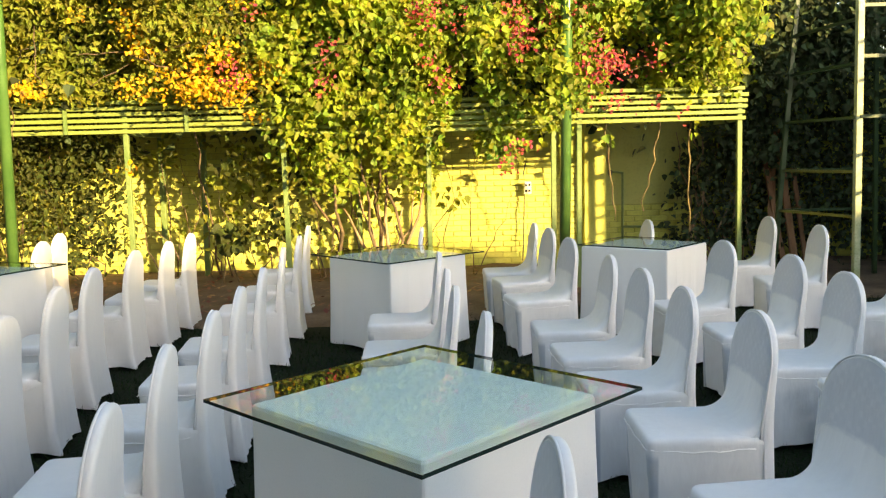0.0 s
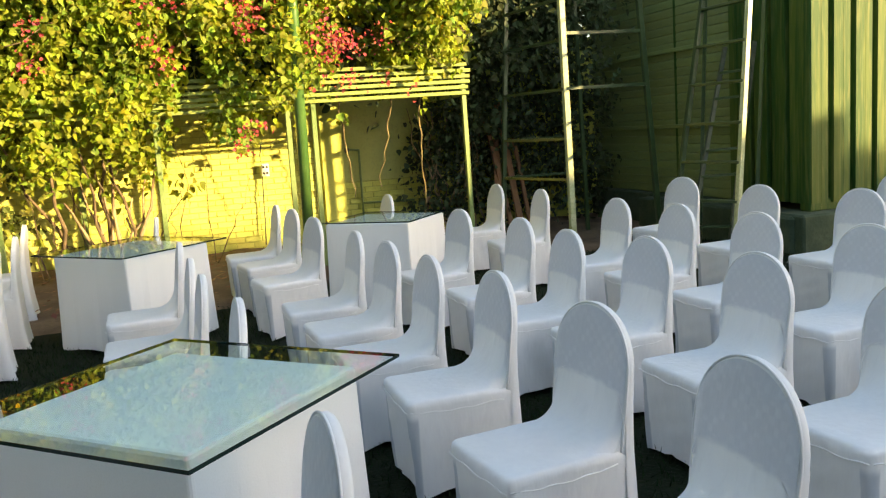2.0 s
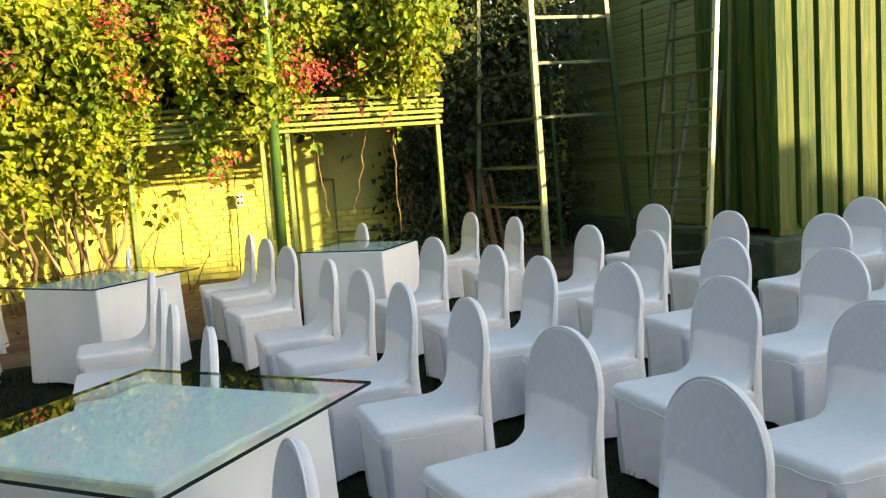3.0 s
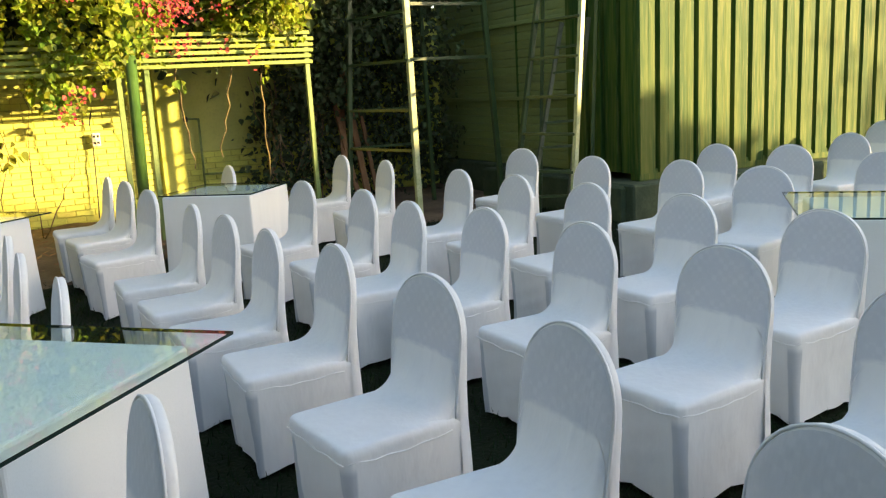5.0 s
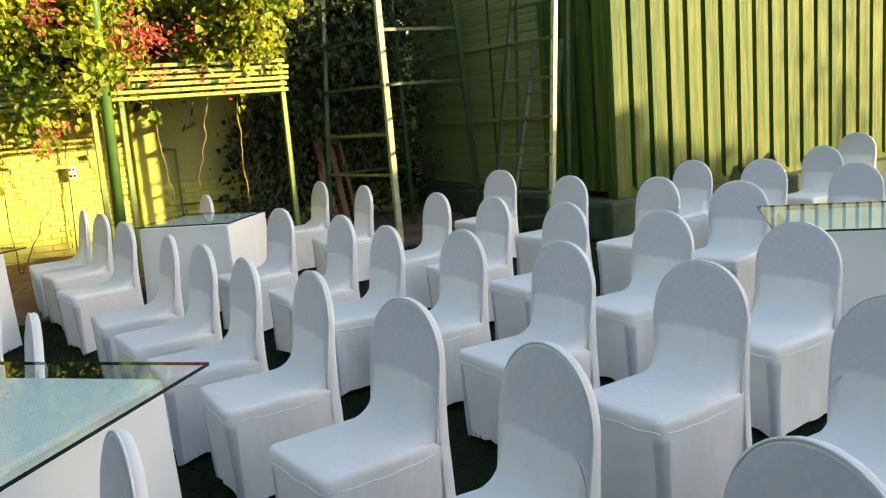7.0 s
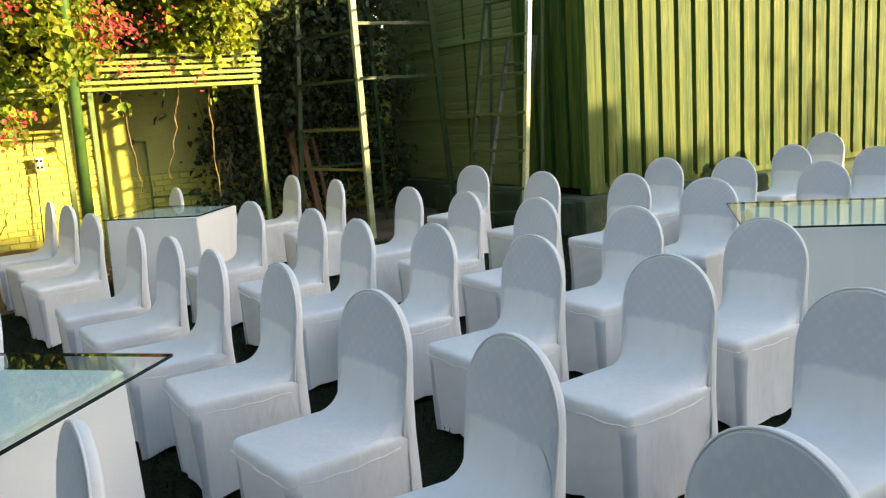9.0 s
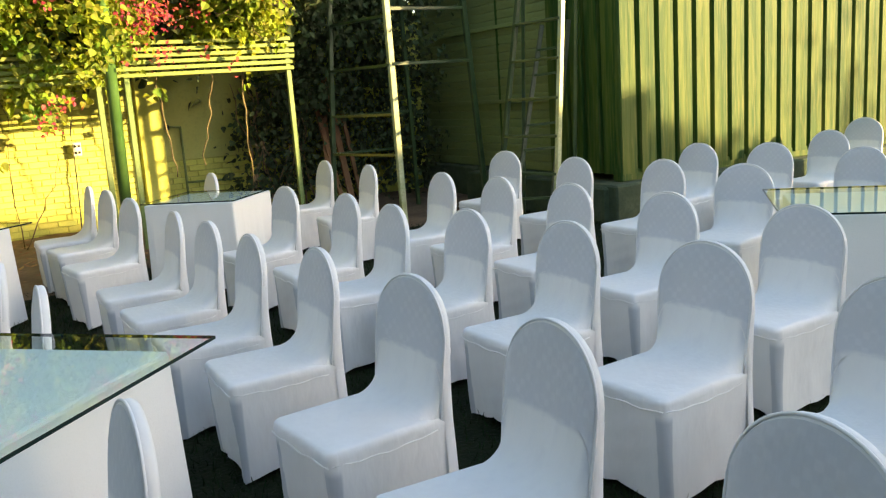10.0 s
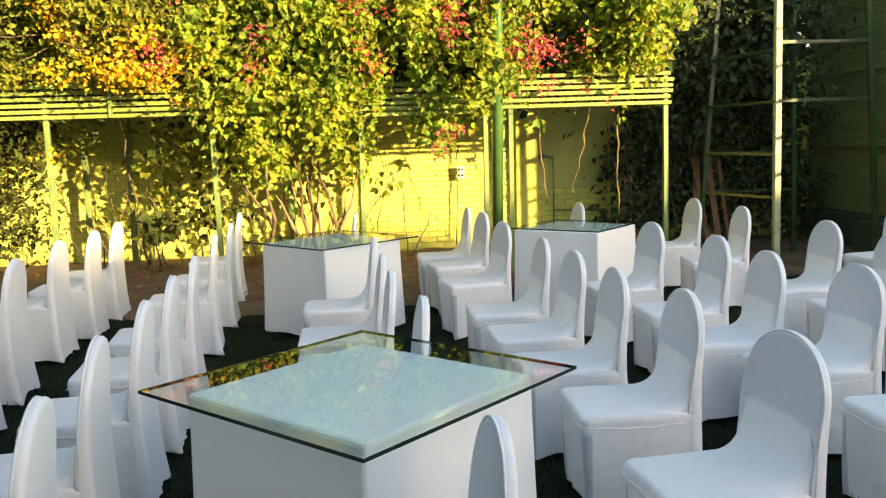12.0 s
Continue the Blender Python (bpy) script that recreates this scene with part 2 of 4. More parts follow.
g_links.new(g_scale.outputs["Value"], g_mix.inputs["Fac"])
g_links.new(g_clear.outputs["BSDF"], g_mix.inputs[1])
g_links.new(g_gloss.outputs["BSDF"], g_mix.inputs[2])
g_links.new(g_mix.outputs["Shader"], g_nodes["Material Output"].inputs["Surface"])


# ---- building blocks ----
def thing(name, m, label, category, group="", kind=""):
    ob = new(name)
    ob.matrix_world = m
    return tagged(ob, label, category, group, kind)


def mesh_of(name, bm, mat, smooth=False):
    me = bpy.data.meshes.new(name)
    bm.normal_update()
    if smooth:
        for f in bm.faces:
            f.smooth = True
    bm.to_mesh(me)
    bm.free()
    for one in (mat if isinstance(mat, (list, tuple)) else [mat]):
        me.materials.append(one)
    return me


def part(name, bm, mat, parent=None, label="", smooth=False):
    ob = new(name, bm if isinstance(bm, bpy.types.Mesh) else mesh_of(name, bm, mat, smooth))
    ob.parent = parent
    return tagged(ob, label)


def box(size, at=(0, 0, 0), bevel=0.0, bm=None, turn=None):
    bm = bm or bmesh.new()
    m = Matrix.Translation(at) @ (turn or Matrix()) @ Matrix.Diagonal((*size, 1))
    made = bmesh.ops.create_cube(bm, size=1, matrix=m)
    if bevel:
        edges = {e for v in made["verts"] for e in v.link_edges}
        bmesh.ops.bevel(bm, geom=list(edges), offset=bevel, segments=1, affect="EDGES")
    return bm


def bar(a, b, width, depth=None, bm=None, sides=4, bevel=0.0):
    """A straight bar from a to b; round when it has more than four sides."""
    a, b = Vector(a), Vector(b)
    way = b - a
    bm = bm or bmesh.new()
    turn = way.to_track_quat("Z", "Y").to_matrix().to_4x4()
    if sides == 4:
        return box((width, depth or width, way.length), (a + b) / 2, bevel, bm, turn)
    bmesh.ops.create_cone(bm, cap_ends=True, segments=sides, radius1=width / 2, radius2=(depth or width) / 2, depth=way.length,
                          matrix=Matrix.Translation((a + b) / 2) @ turn)
    return bm


def tube(points, radii, sides=6, bm=None):
    """A bent round limb along the points."""
    bm = bm or bmesh.new()
    rings = []
    for i, p in enumerate(points):
        way = (points[min(i + 1, len(points) - 1)] - points[max(i - 1, 0)]).normalized()
        turn = way.to_track_quat("Z", "Y").to_matrix()
        rings.append([bm.verts.new(p + turn @ Vector((math.cos(a), math.sin(a), 0)) * radii[i]) for a in (k * math.tau / sides for k in range(sides))])
    for lower, upper in zip(rings, rings[1:]):
        for k in range(sides):
            bm.faces.new((lower[k], lower[(k + 1) % sides], upper[(k + 1) % sides], upper[k]))
    bm.faces.new(rings[-1])
    bm.faces.new(rings[0][::-1])
    return bm


def loft(rings, bm=None, cap_top=True, cap_bottom=False):
    bm = bm or bmesh.new()
    made = [[bm.verts.new(p) for p in ring] for ring in rings]
    n = len(made[0])
    for lower, upper in zip(made, made[1:]):
        for k in range(n):
            bm.faces.new((lower[k], lower[(k + 1) % n], upper[(k + 1) % n], upper[k]))
    if cap_top:
        bm.faces.new(made[-1])
    if cap_bottom:
        bm.faces.new(made[0][::-1])
    return bm


def rounded_rectangle(x0, x1, y0, y1, r, per_corner=5, per_side=5):
    """Points counter-clockwise, with extra ones along the sides."""
    corners = [(x1 - r, y0 + r, -90), (x1 - r, y1 - r, 0), (x0 + r, y1 - r, 90), (x0 + r, y0 + r, 180)]
    points = []
    for k, (cx, cy, start) in enumerate(corners):
        arc = [(cx + r * math.cos(radians(start + 90 * i / (per_corner - 1))), cy + r * math.sin(radians(start + 90 * i / (per_corner - 1)))) for i in range(per_corner)]
        points += arc
        nx, ny, ns = corners[(k + 1) % 4]
        ahead = (nx + r * math.cos(radians(ns)), ny + r * math.sin(radians(ns)))
        points += [(arc[-1][0] + (ahead[0] - arc[-1][0]) * i / per_side, arc[-1][1] + (ahead[1] - arc[-1][1]) * i / per_side) for i in range(1, per_side)]
    return points


# ---- the ground ----
def ground():
    bm = bmesh.new()
    steps = 60
    rows = [[None] * (steps + 1) for _ in range(steps + 1)]
    for i in range(steps + 1):
        for j in range(steps + 1):
            u, v = 2 * i / steps - 1, 2 * j / steps - 1
            x, y = 12 * u + 400 * u ** 7, 12 * v + 400 * v ** 7 + 4
            rows[i][j] = bm.verts.new((x, y, 0.012 * noise.noise(Vector((x, y, 0)) * 0.9) - 0.006))
    for i in range(steps):
        for j in range(steps):
            bm.faces.new((rows[i][j], rows[i + 1][j], rows[i + 1][j + 1], rows[i][j + 1]))
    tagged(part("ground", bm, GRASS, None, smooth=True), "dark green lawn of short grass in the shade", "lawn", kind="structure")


def lawn():
    rng = np.random.default_rng(4)
    n = 90000
    at = np.column_stack((rng.uniform(-4.2, 9.5, n), rng.uniform(0.9, 8.6, n)))
    edge = 7.7 - 0.13 * at[:, 0] * (at[:, 0] < 0) * -1 + 0.35 * np.sin(at[:, 0] * 1.7) + rng.normal(0, 0.15, n)
    at = at[at[:, 1] < np.where(at[:, 0] < 0.8, edge, 8.6)]
    n = len(at)
    high, lean, turn = rng.uniform(0.02, 0.055, n), rng.normal(0, 0.018, (n, 2)), rng.uniform(0, math.tau, n)
    side = np.column_stack((np.cos(turn), np.sin(turn))) * 0.004
    verts = np.zeros((n, 3, 3))
    verts[:, 0, :2], verts[:, 1, :2], verts[:, 2, :2], verts[:, 2, 2] = at - side, at + side, at + lean, high
    me = bpy.data.meshes.new("grass")
    me.from_pydata(verts.reshape(-1, 3).tolist(), [], np.arange(3 * n).reshape(-1, 3).tolist())
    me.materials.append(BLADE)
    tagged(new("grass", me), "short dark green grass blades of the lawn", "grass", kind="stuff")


def flower_bed():
    bm = bmesh.new()
    columns, deep = 70, 16
    rows = []
    for i in range(columns + 1):
        x = -9 + 15.0 * i / columns
        front = (7.7 + 0.05 * x if x < 0.8 else 8.4) + 0.3 * noise.noise(Vector((x * 0.8, 3, 0)))
        rows.append([bm.verts.new((x, front + (11.6 - front) * j / deep,
                                   -0.02 if j == 0 else 0.015 + 0.05 * j / deep + 0.035 * noise.noise(Vector((x, j * 0.4, 1)) * 2.2))) for j in range(deep + 1)])
    for a, b in zip(rows, rows[1:]):
        for j in range(deep):
            bm.faces.new((a[j], b[j], b[j + 1], a[j + 1]))
    tagged(part("flower_bed", bm, SOIL, smooth=True), "strip of bare reddish brown soil along the garden wall", "soil", kind="structure")
    rng = random.Random(9)
    bm = bmesh.new()
    for _ in range(1500):
        x, y = rng.uniform(-6, 3.2), rng.uniform(8.0, 11.3)
        if x > 0.8:
            y = rng.uniform(8.8, 11.3)
        r, a, tilt = rng.uniform(0.02, 0.05), rng.uniform(0, math.tau), rng.uniform(-0.5, 0.5)
        corner = [Vector((math.cos(a + k) * r * s, math.sin(a + k) * r * s, tilt * r * math.cos(k))) for k, s in ((0, 1.3), (1.57, 0.6), (3.14, 1.2), (4.71, 0.6))]
        bm.faces.new([bm.verts.new(Vector((x, y, 0.075)) + c) for c in corner])
    tagged(part("fallen_leaves", bm, DRY_LEAF), "dry brown and reddish leaves scattered on the soil", "leaves", kind="stuff")


# ---- chairs ----
def banquet_chair(kind):
    """A chair under a white stretch cover. It faces -x; the top of its back stands over x = 0.25. kind: how its folds fall."""
    rng = random.Random(kind * 17 + 5)
    slips = [rng.uniform(0, math.tau) for _ in range(8)]
    chair = thing("banquet_chair", Matrix(), "banquet chair in a tight white stretch cover, standing on the lawn", "chair", "covered chairs in rows on the lawn")
    rings = []
    for k in range(13):
        h = k / 12
        z = 0.395 * h
        back = 0.275 - 0.045 * h ** 0.8
        front = -0.232 - 0.018 * h
        half = 0.212 - 0.004 * math.sin(math.pi * h)
        ring = []
        points = rounded_rectangle(front, back, -half, half, 0.016 + 0.014 * h, 5, 9)
        for n, (x, y) in enumerate(points):
            span_x, span_y = (x - front) / (back - front), (y + half) / (2 * half)
            between = max(math.sin(math.pi * min(max(span_x, 0), 1)) if abs(y) > half - 0.02 else 0, math.sin(math.pi * min(max(span_y, 0), 1)) if not front + 0.03 < x < back - 0.03 else 0)
            low = 1 - h
            slack = min(max((between - 0.22) / 0.30, 0), 1)      # the cloth hugs each leg and falls back beside it
            slack = slack * slack * (3 - 2 * slack)
            hollow = 0.012 * between * low * (1 + 0.6 * math.sin(9 * x + 7 * y + slips[0])) + 0.040 * slack * min(1, 2.2 * low) * (0.55 + 0.45 * low)
            crease = 0.0045 * math.sin(38 * (x + 0.6 * y) + slips[1] + 5 * h) * low + 0.0045 * math.sin(61 * (y - 0.5 * x) + slips[2] - 7 * h) * (0.3 + low) * between
            pull = 0.005 * math.sin(24 * (x - y) - 26 * h + slips[3]) * between * math.sin(math.pi * h)
            lift = (0.026 + 0.006 * math.sin(slips[4] + 0.8 * n)) * between * low ** 5 + 0.003 * math.sin(n * 1.9 + slips[5]) * low ** 6
            grow = 1 + (crease + pull - 0) / 0.22
            ring.append(Vector((x * (1 - hollow) * grow, y * (1 - hollow * 1.5) * grow, z + lift + 0.004)))
        rings.append(ring)
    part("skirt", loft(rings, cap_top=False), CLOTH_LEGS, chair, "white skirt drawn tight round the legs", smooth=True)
    seat = []
    for inset, z in ((0.001, 0.375), (-0.001, 0.388), (-0.002, 0.402), (-0.001, 0.413), (0.002, 0.4215), (0.007, 0.4275), (0.016, 0.4308), (0.050, 0.4325), (0.12, 0.4325), (0.17, 0.4325)):
        ring = []
        for x, y in rounded_rectangle(-0.252 + inset, 0.225 - inset * 0.4, -0.210 + inset, 0.210 - inset, max(0.032 - inset * 0.2, 0.012), 5, 9):
            sag = 0.008 * math.sin(30 * y + slips[6]) * math.sin(17 * x + slips[7]) + 0.003 * math.sin(64 * (x + 1.3 * y) + slips[3]) if z < 0.417 else 0.0
            ring.append(Vector((x, y, z + sag)))
        seat.append(ring)
    part("seat", loft(seat), CLOTH, chair, smooth=True)
    HALF, TOP, SPRING = 0.218, 0.885, 0.655

    def rim_height(y):
        return SPRING + (TOP - SPRING) * max(1 - (y / HALF) ** 2, 0) ** 0.43

    def outline(grow, z_low):
        """The arch of the back, from its lower corner round to the other."""
        half, top = HALF + grow, TOP + grow
        points = [(-half * (0.955 + 0.045 * (i / 6) ** 0.7), z_low + (SPRING - z_low) * i / 6) for i in range(7)]
        for i in range(1, 22):
            a = math.pi * (1 - i / 22)
            points.append((half * math.cos(a), SPRING + (top - SPRING) * math.sin(a) ** 0.86))
        return points + [(-y, z) for y, z in points[6::-1]]

    def lean(z):
        return 0.195 + 0.055 * (z - 0.44) / 0.44

    offsets = ((-0.0120, -0.022), (-0.0118, -0.012), (-0.0100, -0.005), (-0.003, 0.0), (0.012, 0.0), (0.020, -0.006), (0.024, -0.02))
    bm = loft([[Vector((lean(z) + dx, y, z)) for y, z in outline(grow, 0.385)] for dx, grow in offsets], cap_top=True, cap_bottom=True)
    part("backrest", bm, CLOTH, chair, smooth=True)
    piping = [Vector((lean(z) - 0.0085, y, z)) for y, z in outline(0.0003, 0.42)]
    part("piping", tube(piping, [0.0042] * len(piping), 5), CLOTH, chair, smooth=True)
    columns, high = 20, 14

    def seam_height(u):
        return 0.628 + 0.008 * math.sin(3 * u + slips[0]) - 0.085 * abs(u) ** 8

    def grid_mesh(rows):
        bm = bmesh.new()
        made = [[bm.verts.new(p) for p in row] for row in rows]
        for a, b in zip(made, made[1:]):
            for i in range(len(a) - 1):
                bm.faces.new((a[i], b[i], b[i + 1], a[i + 1]))
        return bm
    rows = []
    for j in range(high + 1):
        row = []
        for i in range(columns + 1):
            u = math.sin(math.pi / 2 * (2 * i / columns - 1))
            y = 0.2105 * u
            low, up = seam_height(u), rim_height(y) - 0.009
            z = low + max(up - low, 0) * j / high
            edge = min(1.0, 6 * (1 - j / high), 8 * (1 - abs(u)))
            row.append(Vector((lean(z) - 0.0124 - 0.0045 * edge, y, z)))
        rows.append(row)
    part("upper_back_panel", grid_mesh(rows), CLOTH_PAD, chair, "slightly greyer upper panel with quilted padding showing through", smooth=True)
    # the cloth spans the corner between seat and back in one hollow sweep
    rows = []
    for j in range(17):
        s = j / 16
        a = math.pi / 2 * s
        row = []
        for i in range(columns + 1):
            u = math.sin(math.pi / 2 * (2 * i / columns - 1))
            reach = 1 - 0.78 * abs(u) ** 9
            top = seam_height(u)
            deep = 0.185 * reach
            x = lean(0.43) - 0.0165 - deep * (1 - math.sin(a)) ** 1.3 + (lean(top) - lean(0.43)) * s ** 2
            x += 0.0042 * max(0.0, (abs(u) - 0.86) / 0.14) ** 2 * s - 0.0004 * s
            z = 0.4322 + (top - 0.4322) * (1 - math.cos(a)) ** 1.25
            z -= 0.012 * max(0.0, (abs(u) - 0.88) / 0.12) ** 2 * (1 - s)
            row.append(Vector((x, 0.2055 * u, z)))
        rows.append(row)
    bm = grid_mesh(rows)
    for end in (0, -1):      # the cloth closes the corner at both sides too
        foot = bm.verts.new((lean(0.43) - 0.012, rows[0][end].y, 0.425))
        curve = [bm.verts.new(row[end]) for row in rows]
        for a, b in zip(curve, curve[1:]):
            bm.faces.new((foot, a, b))
    part("lower_back_panel", bm, CLOTH_PAD, chair, "bare white cloth sweeping from the back to the seat", smooth=True)
    # behind, the cover falls in one sheet from the back to the hem and turns round both sides
    rows = []
    for j in range(19):
        s = j / 18
        z = 0.66 - 0.645 * s
        flare = 0.105 * s ** 1.5
        half = HALF * (0.955 + 0.045 * max((z - 0.415) / 0.24, 0) ** 0.7) + 0.0015 + 0.006 * s
        side = [(-0.0125, half + 0.0005), (0.0, half + 0.0012), (0.012, half), (0.0205, half - 0.006), (0.0248, half - 0.019)]
        across = [(0.0250, (half - 0.019) * (1 - i / 6)) for i in range(1, 12)]
        row = []
        for dx, y in side + across + [(dx, -y) for dx, y in side[::-1]]:
            u = y / half
            crease = 0.0035 * s * math.sin(17 * y + 6 * s + slips[6]) + 0.002 * s * math.sin(39 * y - 9 * s + slips[7])
            hollow = 0.022 * s * s * (1 - u * u)
            inward = 0 if dx > 0.01 else 0.22 * flare
            lift = s ** 8 * (0.032 * (1 - u * u) + 0.010 * math.sin(5 * u + slips[4]) + (0.02 if dx < 0.01 else 0))
            row.append(Vector((lean(z) + dx + flare - inward + crease * (dx > 0.01) - hollow, y, z + lift)))
        rows.append(row)
    part("back_drape", grid_mesh(rows), CLOTH, chair, smooth=True)
    for edge in (0.2105, -0.2105):
        seam = [Vector((-0.238 + 0.405 * i / 12, edge * (1 + 0.006 * math.sin(i * 2 + slips[3])), 0.384 - 0.012 * math.sin(i / 12 * math.pi) + 0.003 * math.sin(1.7 * i + slips[5]))) for i in range(13)]
        part("seam", tube(seam, [0.0027] * len(seam), 5), CLOTH, chair, smooth=True)
    hem = [Vector((-0.2535, -0.205 + 0.41 * i / 12, 0.384 + 0.004 * math.sin(1.3 * i + slips[1]) - 0.008 * math.sin(i / 12 * math.pi))) for i in range(13)]
    part("seam", tube(hem, [0.0027] * len(hem), 5), CLOTH, chair, smooth=True)
    return chair


# where the top of each back stands, and the degrees by which the chair is turned
CHAIR_BACKS = [
    [(-3.83, 8.29, 6), (-3.58, 7.41, 5)],
    [(-2.41, 7.90, 4), (-2.37, 7.13, 5), (-2.39, 6.41, 4), (-2.28, 5.37, 7), (-2.13, 4.54, 10), (-1.97, 3.67, 8)],
    [(-1.40, 8.53, 4), (-1.29, 7.36, 5), (-1.25, 6.40, 8), (-1.14, 5.16, 7), (-1.09, 4.38, 6), (-1.04, 3.67, 6), (-1.02, 2.98, 8), (-0.94, 2.24, 10)],
    [(-0.23, 8.01, 2), (-0.05, 5.79, 2), (0.00, 4.89, 2), (0.04, 4.23, 2), (0.16, 3.49, 1), (0.24, 1.87, 2)],
    [(0.87, 8.18, 2), (0.94, 7.56, 9), (0.98, 6.61, 10), (1.06, 5.40, 1), (1.11, 4.73, 4), (1.15, 4.03, 1), (1.26, 3.38, 0), (1.31, 2.58, 7), (1.33, 1.77, -1), (1.30, 0.91, -5)],
    [(2.00, 8.24, 2), (2.04, 6.12, 7), (2.15, 5.18, 1), (2.11, 4.39, -1), (2.29, 3.82, 2), (2.38, 3.06, 2), (2.42, 2.25, 5), (2.39, 1.43, 2)],
    [(3.20, 8.27, 0), (3.22, 7.19, -4), (3.22, 5.77, -1), (3.28, 5.04, 0), (3.31, 4.24, 2), (3.34, 3.40, 3), (3.36, 2.54, 4)],
    [(4.66, 7.04, 12), (4.50, 5.71, 5), (4.66, 4.81, 3), (4.65, 4.02, 14)],
    [(5.88, 5.63, 6), (6.09, 5.00, 10), (5.95, 4.02, 4)],
    [(7.39, 5.37, 3), (7.27, 4.41, 2), (9.11, 6.18, 11)],
]


def chairs():
    rng = random.Random(21)
    kinds = [banquet_chair(k) for k in range(5)]
    used = set()
    for column in CHAIR_BACKS:
        for x, y, turn in column:
            m = Matrix.Translation((x, y, 0)) @ Matrix.Rotation(radians(turn), 4, "Z") @ Matrix.Translation((-0.25, 0, 0))
            k = rng.randrange(5)
            if k in used:
                copy_thing(kinds[k], m)
            else:
                kinds[k].matrix_world = m
                used.add(k)


# ---- tables ----
def glass_table(at, turn, glass=1.02, side=0.81, label="square box table under a white cloth with a clear glass top"):
    table = thing("glass_topped_table", Matrix.Translation((*at, 0)) @ Matrix.Rotation(radians(turn), 4, "Z"), label, "table", "glass-topped tables")
    rings = []
    for z, grow in ((0.004, 0.016), (0.2, 0.010), (0.4, 0.005), (0.6, 0.001), (0.728, 0.0), (0.738, -0.004), (0.742, -0.014)):
        ring = []
        for x, y in rounded_rectangle(-side / 2 - grow, side / 2 + grow, -side / 2 - grow, side / 2 + grow, 0.014, 4, 14):
            fold = 0.004 * math.sin(23 * (x + y) + 3) * (1 - z / 0.74) + 0.003 * math.sin(41 * (x - y)) * (1 - z / 0.74)
            along = max(abs(x), abs(y))
            lift = 0.014 * (1 + math.sin(9 * (x - y) + at[0])) if z < 0.01 else 0
            ring.append(Vector((x * (1 + fold / along), y * (1 + fold / along), z + lift)))
        rings.append(ring)
    part("tablecloth_box", loft(rings), CLOTH_TABLE, table, "white cloth stretched over a square base", smooth=False)
    pane = box((glass, glass, 0.010), (0, 0, 0.7555), 0.0015)
    pane.normal_update()
    for f in pane.faces:
        f.material_index = 0 if f.normal.z > 0.5 else 1
    top = part("glass_top", pane, (GLASS, GLASS_UNDER), table, "clear glass top with a dark edge")
    top.visible_shadow = False
    bm = bmesh.new()
    for k in range(4):
        turned = Matrix.Rotation(k * math.pi / 2, 4, "Z")
        box((glass + 0.006, 0.003, 0.0105), turned @ Vector((0, -glass / 2 - 0.0022, 0.7555)), 0, bm, turned)
    part("edge_trim", bm, GLASS_EDGE, top, "thin dark edge of the glass")


def tables():
    glass_table((-0.09, 2.73), 46)
    glass_table((-0.41, 6.96), 42.5)
    glass_table((1.74, 7.32), 50, 0.83, 0.80, "square box table under a white cloth with a flush glass top")
    glass_table((4.40, 2.94), 45)
    glass_table((-3.73, 6.43), -20)


# ---- the pergola along the wall ----
FRONT = 9.5


def pergola(x0, x1, posts, z_top, label):
    p = thing("pergola", Matrix.Translation((x0, FRONT, 0)), label, "pergola", "painted pergolas along the wall")
    length = x1 - x0
    rng = random.Random(int(x0 * 10))
    for k in range(6):
        z = z_top - 0.02 - 0.066 * k
        extra = rng.uniform(-0.02, 0.03)
        part("slat", bar((-0.05, -0.045, z + rng.uniform(-0.004, 0.004)), (length + extra, -0.045, z + rng.uniform(-0.006, 0.006)), 0.035, 0.042, bevel=0.004), SLAT_PAINT, p)
    for x in posts:
        part("post", bar((x - x0, 0, -0.02), (x - x0 + rng.uniform(-0.03, 0.03), 0, z_top - 0.01), 0.055, bevel=0.005), POST_PAINT, p)
        part("rafter", bar((x - x0, 0.03, z_top - 0.35), (x - x0, 11.44 - FRONT, z_top - 0.35), 0.05, 0.07), POST_PAINT, p)
    for x in np.arange(x0 + 0.7, x1 - 0.3, 1.35) if length > 4 else ():
        part("bracket", bar((x - x0, -0.078, z_top - 0.365), (x - x0, -0.078, z_top - 0.005), 0.042, 0.018), POST_PAINT, p)


def pergolas():
    pergola(-7.6, -1.72, (-7.4, -5.2, -3.56, -1.78), 2.26, "pale green slatted pergola on thin posts under flowering vines")
    pergola(-1.66, 1.27, (-0.18, 1.23), 2.20, "pale green slatted pergola almost hidden by a hanging vine")
    pergola(1.48, 3.38, (1.52, 3.34), 2.25, "pale green slatted pergola with an open bay over the wall")
    for x, y, high in ((-3.75, 11.15, 1.9), (-3.18, 11.1, 1.9), (-1.15, 11.2, 1.9)):
        tagged(part("garden_post", bar((x, y, 0), (x + 0.02, y, high), 0.07, bevel=0.006), POST_PAINT), "faded green post in the soil before the wall", "post", "back posts")


def lamp_pole(x, y, lean):
    p = thing("pole", Matrix.Translation((x, y, 0)), "tall glossy dark green round steel pole", "pole", "green poles")
    part("shaft", bar((0, 0, 0), (lean, 0, 6.2), 0.112, bm=None, sides=20), POLE_PAINT, p, smooth=True)
    part("base_plate", box((0.24, 0.24, 0.02), (0, 0, 0.07), 0.004), POLE_PAINT, p)
    part("collar", bar((0, 0, 0.08), (0, 0, 0.14), 0.16, sides=20), POLE_PAINT, p, smooth=True)


# ---- the container and the shuttered side wall ----
CORNER = Vector((6.06, 6.92, 0))
PLINTH = 0.42


